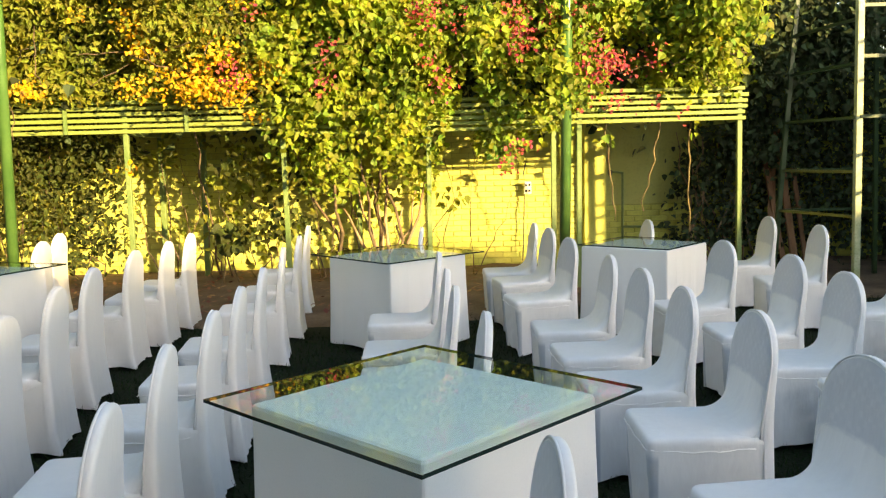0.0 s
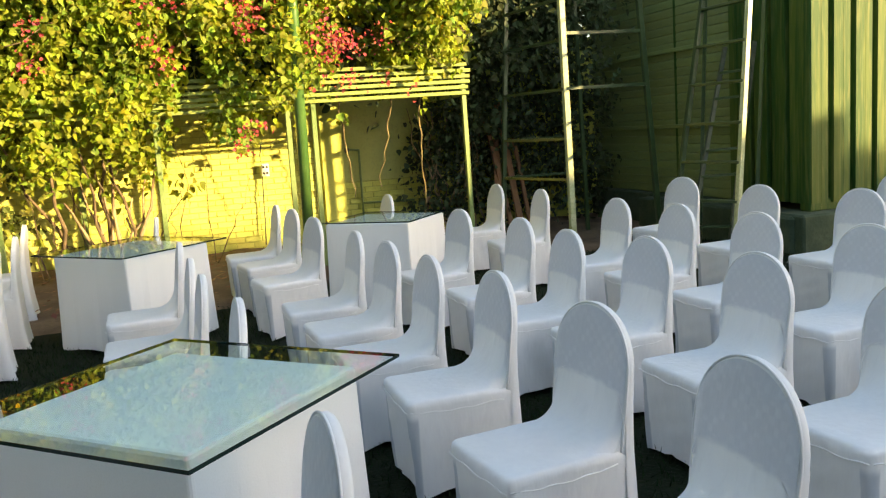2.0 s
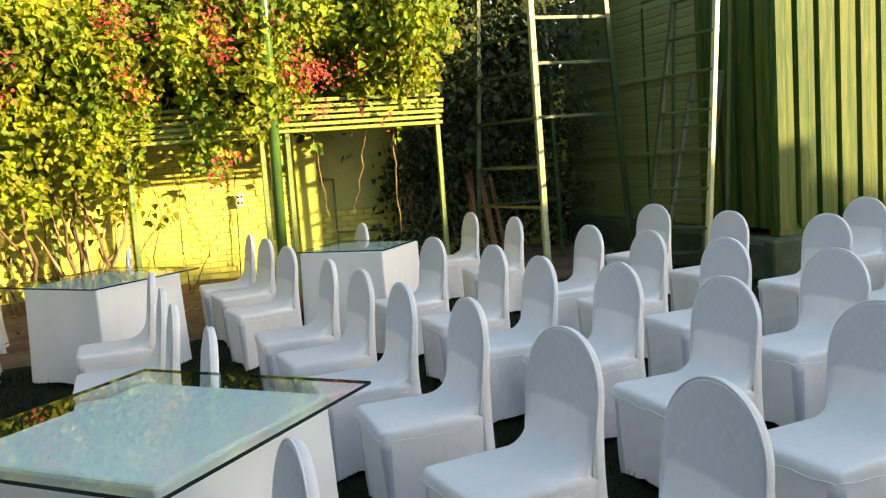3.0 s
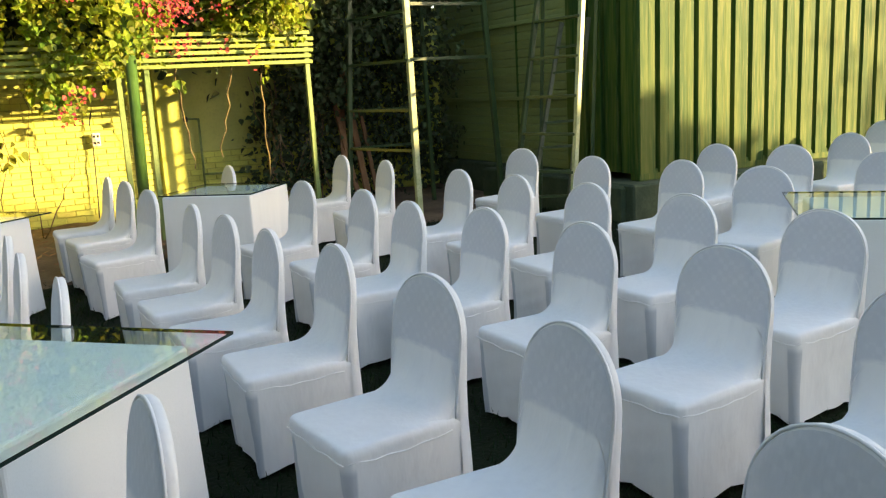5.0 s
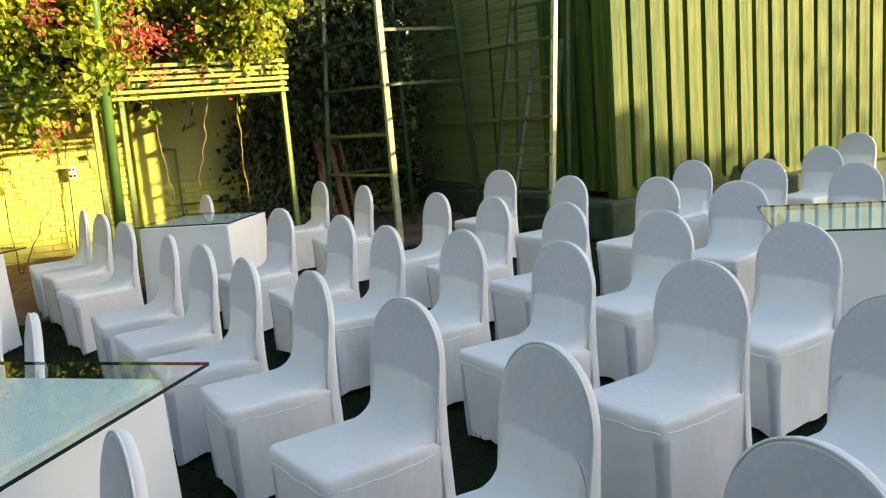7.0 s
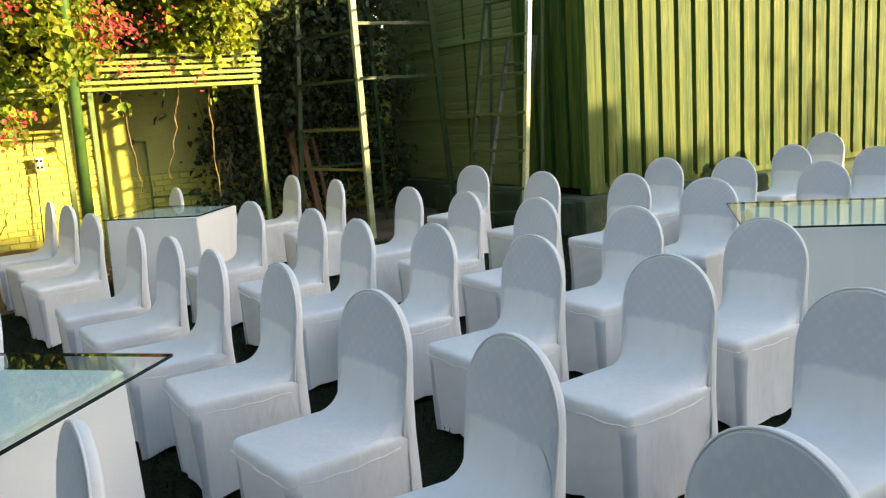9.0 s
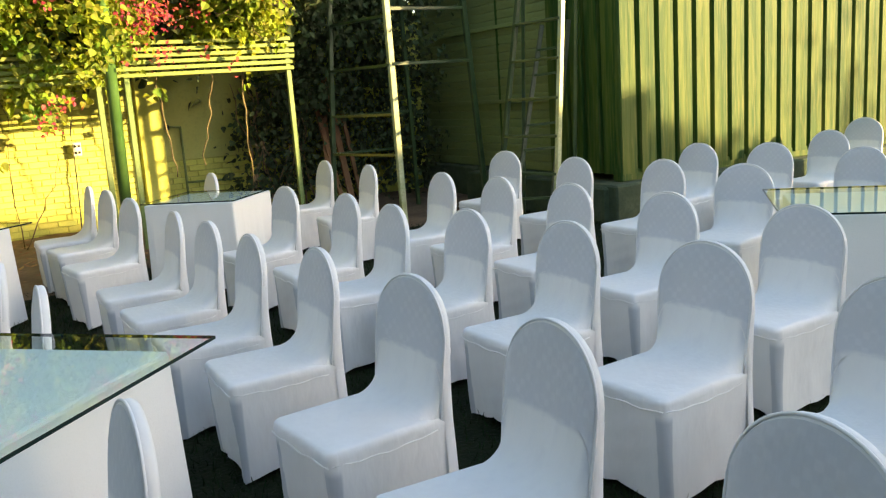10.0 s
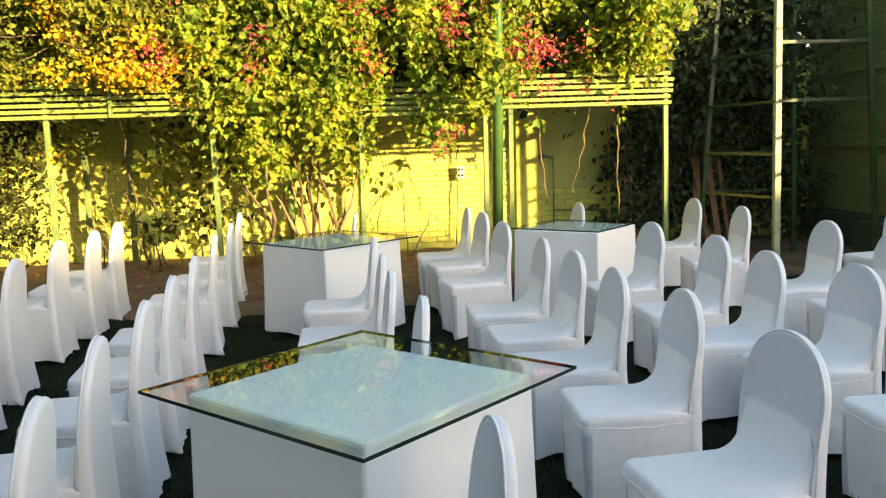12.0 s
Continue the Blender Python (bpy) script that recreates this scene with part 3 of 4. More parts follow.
def corrugated(length, high, pitch=0.276, depth=0.058):
    """A sheet with upright trapezoid ribs along +x, its ribs towards -y."""
    profile = []
    for k in range(int(length / pitch) + 1):
        x = k * pitch
        profile += [(x, 0.0), (x + pitch * 0.05, -depth), (x + pitch * 0.34, -depth), (x + pitch * 0.36, -depth + 0.0015), (x + pitch * 0.47, -depth + 0.0015), (x + pitch * 0.49, -depth), (x + pitch * 0.78, -depth), (x + pitch * 0.83, 0.0)]
    bm = bmesh.new()
    low = [bm.verts.new((x, y, 0)) for x, y in profile]
    top = [bm.verts.new((x, y, high)) for x, y in profile]
    for k in range(len(profile) - 1):
        bm.faces.new((low[k], low[k + 1], top[k + 1], top[k]))
    return bm


def container():
    c = thing("container", Matrix.Translation((CORNER.x, CORNER.y, PLINTH)), "green painted corrugated steel container on a low concrete plinth", "container")
    sheet = part("front_sheet", corrugated(7.4, 2.62), CONTAINER, c, "ribbed yellow-green painted steel sheet")
    sheet.location = (0.0, 0.05, 0.08)
    side = part("side_sheet", corrugated(1.0, 2.62), CONTAINER, c)
    side.matrix_local = Matrix.Translation((0.05, 1.12, 0.08)) @ Matrix.Rotation(radians(-90), 4, "Z")
    part("corner_post", box((0.15, 0.15, 2.78), (0.075, 0.075, 1.39), 0.012), CONTAINER, c)
    part("corner_post", box((0.12, 0.15, 2.78), (0.06, 1.2, 1.39), 0.012), CONTAINER, c)
    part("bottom_rail", box((7.4, 0.06, 0.12), (3.85, 0.05, 0.06), 0.008), CONTAINER, c)
    part("top_rail", box((7.4, 0.08, 0.12), (3.85, 0.05, 2.72), 0.008), CONTAINER, c)
    part("roof", box((7.5, 2.4, 0.06), (3.8, 1.22, 2.81), 0.01), CONTAINER, c)
    part("back_sheet", box((7.5, 0.05, 2.7), (3.8, 2.4, 1.4)), CONTAINER, c)
    part("end_sheet", box((0.05, 2.3, 2.7), (7.55, 1.2, 1.4)), CONTAINER, c)
    tagged(part("plinth", box((7.9, 3.1, PLINTH), (CORNER.x + 3.7, CORNER.y + 1.35, PLINTH / 2), 0.02), CONCRETE), "green stained concrete plinth under the container", "plinth", kind="structure")
    tagged(part("kerb_block", box((0.34, 0.3, 0.40), (CORNER.x - 0.12, CORNER.y + 0.08, 0.2), 0.03), CONCRETE), "mossy concrete block at the container's corner", "block")


def shutter_wall():
    wall = thing("wall_east", Matrix.Translation((CORNER.x + 0.06, CORNER.y + 1.25, 0)), "dark green slatted metal wall in deep shade", "wall", kind="structure")
    long = 11.5 - CORNER.y - 1.2
    part("backing", box((0.08, long, 3.6), (0.08, long / 2, 1.8)), SHUTTER, wall)
    bm = bmesh.new()
    face = [(0.0, 0.0), (-0.009, 0.006), (-0.010, 0.080), (-0.004, 0.104), (0.03, 0.104), (0.03, 0.0)]
    loft([[Vector((x, y, z)) for x, z in face] for y in (0.0, long)], bm, True, True)
    slat = mesh_of("slat", bm, SHUTTER)
    for k in range(29):
        s = part("slat", slat, None, wall)
        s.location = (0, 0, 0.47 + 0.106 * k)
    part("footing", box((0.2, long, 0.46), (0.0, long / 2, 0.23), 0.02), CONCRETE, wall, "dark green concrete footing")
    part("rail", box((0.03, long, 0.05), (-0.035, long / 2, 1.33), 0.006), SHUTTER, wall)
    part("rail", box((0.03, long, 0.05), (-0.035, long / 2, 2.28), 0.006), SHUTTER, wall)


# ---- ladders ----
def trestle():
    t = thing("scaffold_frame", Matrix.Translation((4.3, 8.75, 0)), "green painted steel scaffold frame with rungs, one upright catching the sun", "scaffold")
    left, middle, right = ((-0.37, 1.25, 0), (-0.13, 1.25, 3.5)), ((0.01, 0, 0), (-0.03, 0, 3.5)), ((1.17, 0, 0), (0.92, 0, 3.5))

    def on(post, z):
        return Vector(post[0]).lerp(Vector(post[1]), z / 3.5)
    for post, wide, paint in ((left, 0.055, LADDER_PAINT), (middle, 0.068, SUNLIT_PAINT), (right, 0.06, LADDER_PAINT)):
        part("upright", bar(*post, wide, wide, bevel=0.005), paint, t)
    part("upright", bar((0.85, 1.25, 0), (0.78, 1.25, 3.3), 0.05, 0.045), LADDER_PAINT, t)
    for z in (2.98, 2.47, 1.86):
        part("rung", bar(on(middle, z), on(right, z), 0.05 if z > 1.9 else 0.085, 0.035), LADDER_PAINT, t)
    for z, wide in ((2.85, 0.04), (2.40, 0.04), (1.85, 0.10), (1.29, 0.045), (0.82, 0.04)):
        part("rung", bar(on(left, z), on(middle, z), wide, 0.03), LADDER_PAINT, t)
    for z in (1.29, 0.82):
        part("brace", bar(on(left, z), Vector((0.82, 1.25, z)), 0.03), LADDER_PAINT, t)


def step_ladder():
    t = thing("step_ladder", Matrix.Translation((5.35, 7.15, 0)), "tall green painted steel step ladder with flat treads", "ladder")
    left, right = ((-0.30, 0.75, 0), (0.31, 0.75, 3.4)), ((-0.02, 0, 0), (0.25, 0, 3.4))

    def on(post, z):
        return Vector(post[0]).lerp(Vector(post[1]), z / 3.4)
    part("rail", bar(*left, 0.055, 0.05, bevel=0.004), LADDER_PAINT, t)
    part("rail", bar(*right, 0.058, 0.05, bevel=0.004), SUNLIT_PAINT, t)
    for z in (0.57, 0.97, 1.37, 1.78, 2.18, 2.57, 2.97):
        a, b = on(left, z), on(right, z)
        part("tread", bar(a, b, 0.055, 0.03, bevel=0.004), LADDER_PAINT, t)
    for x, y in ((0.22, 0.95), (0.42, 0.25)):
        part("back_leg", bar((x, y, 0.0), (x + 0.1, y - 0.1, 3.3), 0.035), LADDER_PAINT, t)
    a = thing("small_ladder", Matrix.Translation((5.35, 7.75, 0)), "narrow dull aluminium ladder leaning behind the step ladder", "ladder")
    left, right = ((-0.18, 0, 0), (0.34, 0, 2.16)), ((0.16, -0.25, 0), (0.52, -0.25, 2.19))
    for rail in (left, right):
        part("rail", bar(*rail, 0.03, 0.045), ALUMINIUM, a)
    for k in range(7):
        s = (k + 1) / 8
        part("rung", bar(Vector(left[0]).lerp(Vector(left[1]), s), Vector(right[0]).lerp(Vector(right[1]), s), 0.06, 0.025), LADDER_PAINT, a)


def planks():
    for k, (x, tip, wide) in enumerate(((4.02, 4.25, 0.09), (4.25, 4.12, 0.07), (4.42, 4.30, 0.10), (4.6, 4.52, 0.06))):
        tagged(part("plank", bar((x, 10.3 + 0.1 * k, 0), (tip, 10.9, 1.3 + 0.25 * (k % 3)), wide, 0.03, bevel=0.004), PLANK), "bare reddish brown plank leaning in the dark corner", "plank", "leaning planks")


# ---- plants ----
HEART = ((0.04, 0.50), (0.17, 0.98), (0.38, 1.0), (0.62, 0.70), (0.84, 0.28))
OVATE = ((0.10, 0.34), (0.34, 0.62), (0.62, 0.52), (0.85, 0.22))
BRACT = ((0.25, 0.9), (0.6, 0.95))


def leaf_mesh(name, spots, mat, size, rng, droop=0.5, facing=(0.42, -0.95, 0.32), shape=HEART):
    """Many folded, pointed leaves, each its own island, at the spots given. shape: along the rib, and out from it."""
    n, k = len(spots), len(shape)
    spots = np.asarray(spots)
    out = np.asarray(facing) + rng.normal(0, 0.85, (n, 3))
    out /= np.linalg.norm(out, axis=1)[:, None]
    down = np.column_stack((rng.normal(0, 0.6, n), rng.normal(0, 0.35, n), -np.ones(n) * droop + rng.normal(0, 0.5, n)))
    down -= out * np.sum(down * out, axis=1)[:, None]
    down /= np.linalg.norm(down, axis=1)[:, None] + 1e-9
    side = np.cross(out, down)
    long = (size * rng.uniform(0.6, 1.35, n))[:, None]
    wide = long * rng.uniform(0.34, 0.50, n)[:, None]
    fold = long * rng.uniform(0.02, 0.20, n)[:, None]
    curl = long * rng.uniform(0.0, 0.30, n)[:, None]
    v = np.zeros((n, 2 * k + 2, 3))
    v[:, 0], v[:, k + 1] = spots, spots + down * long * 1.05 - out * curl
    for i, (along, out_by) in enumerate(shape):
        middle = spots + down * long * along + out * (fold * out_by - curl * along * along)
        v[:, 1 + i], v[:, 2 * k + 1 - i] = middle + side * wide * out_by, middle - side * wide * out_by
    base = np.arange(n)[:, None] * (2 * k + 2)
    faces = np.concatenate((base + np.arange(k + 2), base + np.array([0, *range(k + 1, 2 * k + 2)])))
    me = bpy.data.meshes.new(name)
    me.from_pydata(v.reshape(-1, 3).tolist(), [], faces.tolist())
    me.materials.append(mat)
    return me


def clumps(rng, n_clumps, per, where, radius):
    """Leaf spots gathered in clumps: where(rng) gives the centre of one."""
    spots = []
    for _ in range(n_clumps):
        c = np.array(where(rng))
        r = radius * rng.uniform(0.6, 1.4)
        spots.append(c + rng.normal(0, 1, (int(per * rng.uniform(0.5, 1.5)), 3)) * np.array([r, r * 0.8, r * 0.9]))
    return np.concatenate(spots)


def limb(a, b, r0, r1, rng, wander=0.08, steps=8):
    a, b = Vector(a), Vector(b)
    pts, drift = [], Vector()
    for k in range(steps + 1):
        s = k / steps
        pts.append(a.lerp(b, s) + drift * math.sin(math.pi * s) + Vector(rng.normal(0, wander, 3)) * (0.5 if 0 < k < steps else 0))
    return tube(pts, [r0 + (r1 - r0) * k / steps for k in range(steps + 1)], 6)


def hang(x):
    """How far down the vine's curtain hangs at x, along the front of the pergolas."""
    if x < -2.0:
        return 2.28 + 0.08 * math.sin(5 * x)
    if x < 0.35:
        s = (x + 2.0) / 2.35
        return 1.28 + 0.95 * (2 * s - 0.85) ** 4 + 0.12 * math.sin(7 * x)
    if x < 1.45:
        return 1.72 + 0.2 * math.sin(6 * x + 1)
    return 2.30 + 0.1 * math.sin(4 * x)


def vine():
    rng = np.random.default_rng(12)
    v = thing("bougainvillea", Matrix(), "large sunlit climbing vine with orange and magenta flowers over the pergola", "vine")

    def curtain(r):
        x = r.uniform(-7.6, 3.28)
        low = hang(x)
        z = low + (4.3 - low) * r.uniform(0, 1) ** 0.9
        bulge = 0.55 * math.sin(max(0.0, min(1.0, (z - low) / 1.6)) * math.pi * 0.6)
        tuft = noise.noise(Vector((x * 1.25, z * 1.5, 7.0))) + 0.5 * noise.noise(Vector((x * 3.1, z * 3.4, 2.0)))
        y = 9.42 - bulge - 0.62 * tuft + abs(r.normal(0, 0.16)) + (0.6 if tuft < -0.22 and r.uniform() < 0.8 else 0.0)
        if x < -1.9 and z < 2.9:
            y = 9.40 - 0.5 * (9.40 - y) * (z - 1.9)
        if z < 2.05 and r.uniform() < 0.5:
            y += r.uniform(0.3, 1.1)
        return x, y, z
    spots = clumps(rng, 3700, 26, curtain, 0.125)
    keep = np.array([s[2] > hang(s[0]) - 0.25 for s in spots]) & ((spots[:, 2] > 2.0) | (rng.uniform(0, 1, len(spots)) < 0.6))
    spots = spots[keep]
    def over_pole(r):
        return r.normal(1.25, 0.13), r.uniform(8.42, 8.6), r.uniform(1.98, 2.72)
    spots = np.concatenate((spots, clumps(rng, 26, 9, over_pole, 0.09)))
    olive = spots[:, 0] + rng.normal(0, 0.2, len(spots)) < -1.9
    part("crown", leaf_mesh("crown", spots[~olive], LEAF_SUN, 0.070, rng), None, v, "dense yellow-green leaves")
    fine = spots[olive]
    fine = fine[fine[:, 2] > 2.2]
    part("olive_crown", leaf_mesh("olive_crown", fine, LEAF_SMALL, 0.072, rng, shape=OVATE), None, v, "dense small olive green leaves")

    def inner(r):
        x = r.uniform(-7.6, 3.4)
        return x, r.uniform(9.5, 11.2), r.uniform(2.25, 4.2)

    # leaf mass added behind the vine to close gaps of sky
    def behind(r):
        return r.uniform(-8, 6.4), r.uniform(11.8, 12.6), r.uniform(2.4, 4.9)
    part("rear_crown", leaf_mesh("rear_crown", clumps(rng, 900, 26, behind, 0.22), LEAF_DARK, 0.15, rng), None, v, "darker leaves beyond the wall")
    part("inner_crown", leaf_mesh("inner_crown", clumps(rng, 700, 26, inner, 0.2), LEAF_DARK, 0.11, rng), None, v, "leaves within the vine, darkened in colour for the shade there")
    for k in range(70):
        x, z = float(rng.uniform(-7.0, 3.3)), float(rng.uniform(2.4, 3.6))
        part("twig", limb((x, 9.3, z), (x + rng.normal(0, 0.45), 8.85 + rng.uniform(-0.15, 0.3), z + rng.uniform(-0.6, 0.35)), 0.010, 0.004, rng, 0.04, 6), TWIG, v, smooth=True)
    for k in range(6):
        x = float(rng.uniform(-2.1, -0.4)) if k < 3 else float(rng.uniform(-6, 1.1))
        part("stem", limb((x + rng.normal(0, 0.25), rng.uniform(10.2, 11.2), 0.0), (x, 9.6, 2.3 + rng.uniform(-0.2, 0.6)), rng.uniform(0.014, 0.030), 0.008, rng), TWIG, v, smooth=True)
    orange = []
    for x, z, wide, count in ((-3.25, 3.08, 0.13, 50), (-3.19, 2.91, 0.14, 60), (-3.11, 2.74, 0.13, 60), (-4.39, 2.37, 0.12, 40), (-4.34, 2.31, 0.10, 30), (-3.21, 2.36, 0.14, 60), (-2.78, 2.42, 0.17, 90), (-2.64, 2.30, 0.17, 90),
                              (-2.46, 2.35, 0.17, 80), (-2.30, 2.23, 0.14, 60), (-2.11, 2.34, 0.14, 60), (-2.50, 2.84, 0.13, 26), (-2.30, 2.69, 0.16, 44), (-2.54, 2.58, 0.12, 36), (-2.22, 2.63, 0.12, 30), (-1.81, 2.51, 0.14, 60),
                              (-2.01, 2.02, 0.07, 20), (-3.83, 3.08, 0.10, 18), (-2.04, 3.17, 0.12, 30), (-3.40, 1.50, 0.06, 14), (-5.40, 2.60, 0.30, 60), (2.88, 2.64, 0.05, 14)):
        orange.append(np.array((x, 8.96, z)) + rng.normal(0, 1, (int(count * 1.4), 3)) * np.array([wide * 0.72, 0.13, wide * 0.48]))
    tagged(part("orange_blossom", leaf_mesh("orange_blossom", np.concatenate(orange), ORANGE, 0.044, rng, 0.2, shape=BRACT), None, v, "clusters of orange bracts"), kind="stuff")
    magenta = []
    for x, z, count in ((-0.25, 3.04, 40), (-0.09, 3.05, 30), (-0.12, 2.91, 26), (0.18, 2.94, 22), (-1.14, 2.68, 30), (-1.21, 2.34, 28), (-0.12, 2.54, 20), (-0.01, 2.23, 18), (0.72, 3.03, 50), (0.80, 2.84, 50), (0.76, 2.65, 50),
                        (0.93, 2.74, 34), (1.11, 2.96, 36), (0.72, 1.61, 18), (0.63, 1.43, 16), (0.85, 1.63, 14), (0.06, 2.31, 14), (1.57, 2.45, 50), (1.71, 2.51, 54), (1.86, 2.42, 50), (1.62, 2.31, 40), (1.48, 2.37, 30), (2.18, 2.50, 26),
                        (1.80, 2.05, 24), (2.15, 2.04, 12), (1.45, 2.08, 14), (2.50, 1.94, 8), (-2.19, 2.49, 24), (-2.08, 2.40, 24), (1.54, 2.71, 24), (1.39, 2.97, 26), (0.79, 2.93, 30), (-1.9, 3.1, 18)):
        magenta.append(np.array((x, 8.72, z)) + rng.normal(0, 1, (int(count * 1.1), 3)) * np.array([0.075, 0.12, 0.075]))
    tagged(part("magenta_blossom", leaf_mesh("magenta_blossom", np.concatenate(magenta), MAGENTA, 0.038, rng, 0.2, shape=BRACT), None, v, "clusters of magenta bracts"), kind="stuff")


def bushes():
    rng = np.random.default_rng(31)
    for x0, x1, high, count in ((-7.4, -4.2, 2.0, 50), (-4.1, -2.7, 1.9, 22), (-2.7, -1.5, 2.0, 30), (-1.5, -0.3, 1.7, 12), (-0.2, 0.5, 1.5, 3)):
        b = thing("climbing_shrub", Matrix(), "sparse leafy shrub with thin bare stems before the painted wall", "shrub", "shrubs along the wall")

        def spread(r):
            z = 0.25 + (high - 0.25) * r.uniform(0, 1) ** 0.55
            return r.uniform(x0, x1), r.uniform(10.1, 11.2), z
        part("crown", leaf_mesh("crown", clumps(rng, int(count * 0.75), 15, spread, 0.13), LEAF_SMALL, 0.095, rng, shape=OVATE if x1 < -2.6 else HEART), None, b)
        if -2 < x1 < -1.4:
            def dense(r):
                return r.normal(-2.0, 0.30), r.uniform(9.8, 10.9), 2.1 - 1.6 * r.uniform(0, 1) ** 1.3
            part("shaded_crown", leaf_mesh("shaded_crown", clumps(rng, 20, 20, dense, 0.14), LEAF_SHADE, 0.085, rng), None, b, "olive leaves inside the shrub, their shade put into the colour")
        for k in range(int((x1 - x0) * 7)):
            x = float(rng.uniform(x0, x1))
            part("stem", limb((x, rng.uniform(10.3, 11.1), 0.03), (x + rng.normal(0, 0.3), rng.uniform(10.2, 11.1), rng.uniform(0.6, 1.9)), rng.uniform(0.005, 0.014), 0.003, rng, 0.09, 7), TWIG, b, smooth=True)
        if x1 < -4:
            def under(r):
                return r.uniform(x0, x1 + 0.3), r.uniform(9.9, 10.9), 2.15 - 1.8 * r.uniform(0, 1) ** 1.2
            part("shaded_crown", leaf_mesh("shaded_crown", clumps(rng, 290, 20, under, 0.15), LEAF_SHADE, 0.08, rng, shape=OVATE), None, b, "olive leaves inside the shrub, their shade put into the colour")
    dark = thing("dark_leafed_plant", Matrix(), "small plant with a bunch of broad dark leaves before the wall", "plant")
    part("stem", limb((-2.78, 10.3, 0.03), (-2.68, 10.25, 0.62), 0.010, 0.006, rng, 0.03, 6), TWIG, dark, smooth=True)
    part("leaves", leaf_mesh("leaves", np.array((-2.68, 10.22, 0.62)) + rng.normal(0, 1, (26, 3)) * np.array([0.11, 0.06, 0.09]), LEAF_SHADE, 0.14, rng), None, dark)
    bare = thing("bare_shrub", Matrix(), "bare shrub of smooth pinkish brown branches rising from the soil", "shrub")
    for k in range(7):
        a = -0.55 + 0.19 * k
        part("branch", limb((-0.78 + 0.03 * k, 10.4, 0.03), (-0.72 + a * 0.95, 10.3 + 0.05 * (k % 3), 0.95 + 0.25 * (k % 4)), 0.036 - 0.006 * (k % 3), 0.009, rng, 0.045, 7), BARK, bare, smooth=True)
    ivy = thing("ivy", Matrix(), "dark shaded ivy climbing the wall in the corner", "vine")

    def corner(r):
        x = r.uniform(3.35, 5.6)
        z = 1.35 + 3.0 * r.uniform(0, 1) ** 0.8 if x < 4.4 else r.uniform(2.0, 4.4)
        return x, r.uniform(10.2, 11.3) - 0.35 * (z > 2.2), z
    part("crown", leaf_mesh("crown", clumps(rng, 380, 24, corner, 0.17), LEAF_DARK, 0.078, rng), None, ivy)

    def low(r):
        x = r.uniform(3.15, 6.0)
        return x, r.uniform(10.7, 11.35), r.uniform(0.2, 1.5 + 0.5 * (x > 3.4))
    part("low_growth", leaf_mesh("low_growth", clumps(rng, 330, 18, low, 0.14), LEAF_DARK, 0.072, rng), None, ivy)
    for k in range(14):
        x = float(rng.uniform(3.0, 5.0))
        part("stem", limb((x, 11.0, 0), (x + rng.normal(0, 0.3), 10.9, rng.uniform(1.4, 2.6)), rng.uniform(0.01, 0.03), 0.006, rng), BARK, ivy, smooth=True)
    for x, z0, z1, dx, leafy in ((1.86, 2.0, 0.75, 0.16, True), (2.85, 2.1, 0.55, 0.05, True), (2.52, 2.05, 0.85, -0.16, False)):
        s = thing("hanging_stem", Matrix(), "thin dry vine stem hanging in the open bay", "vine", "hanging stems")
        part("stem", limb((x, 9.75, z0), (x + dx, 9.95, z1), 0.012, 0.007, rng, 0.032, 12), DRY_STEM, s, smooth=True)
        if leafy:
            spots = np.array((x + 0.03, 9.74, z0 - 0.22)) + rng.normal(0, 1, (16, 3)) * np.array([0.06, 0.04, 0.13])
            part("leaves", leaf_mesh("leaves", spots, LEAF_SUN, 0.085, rng), None, s)


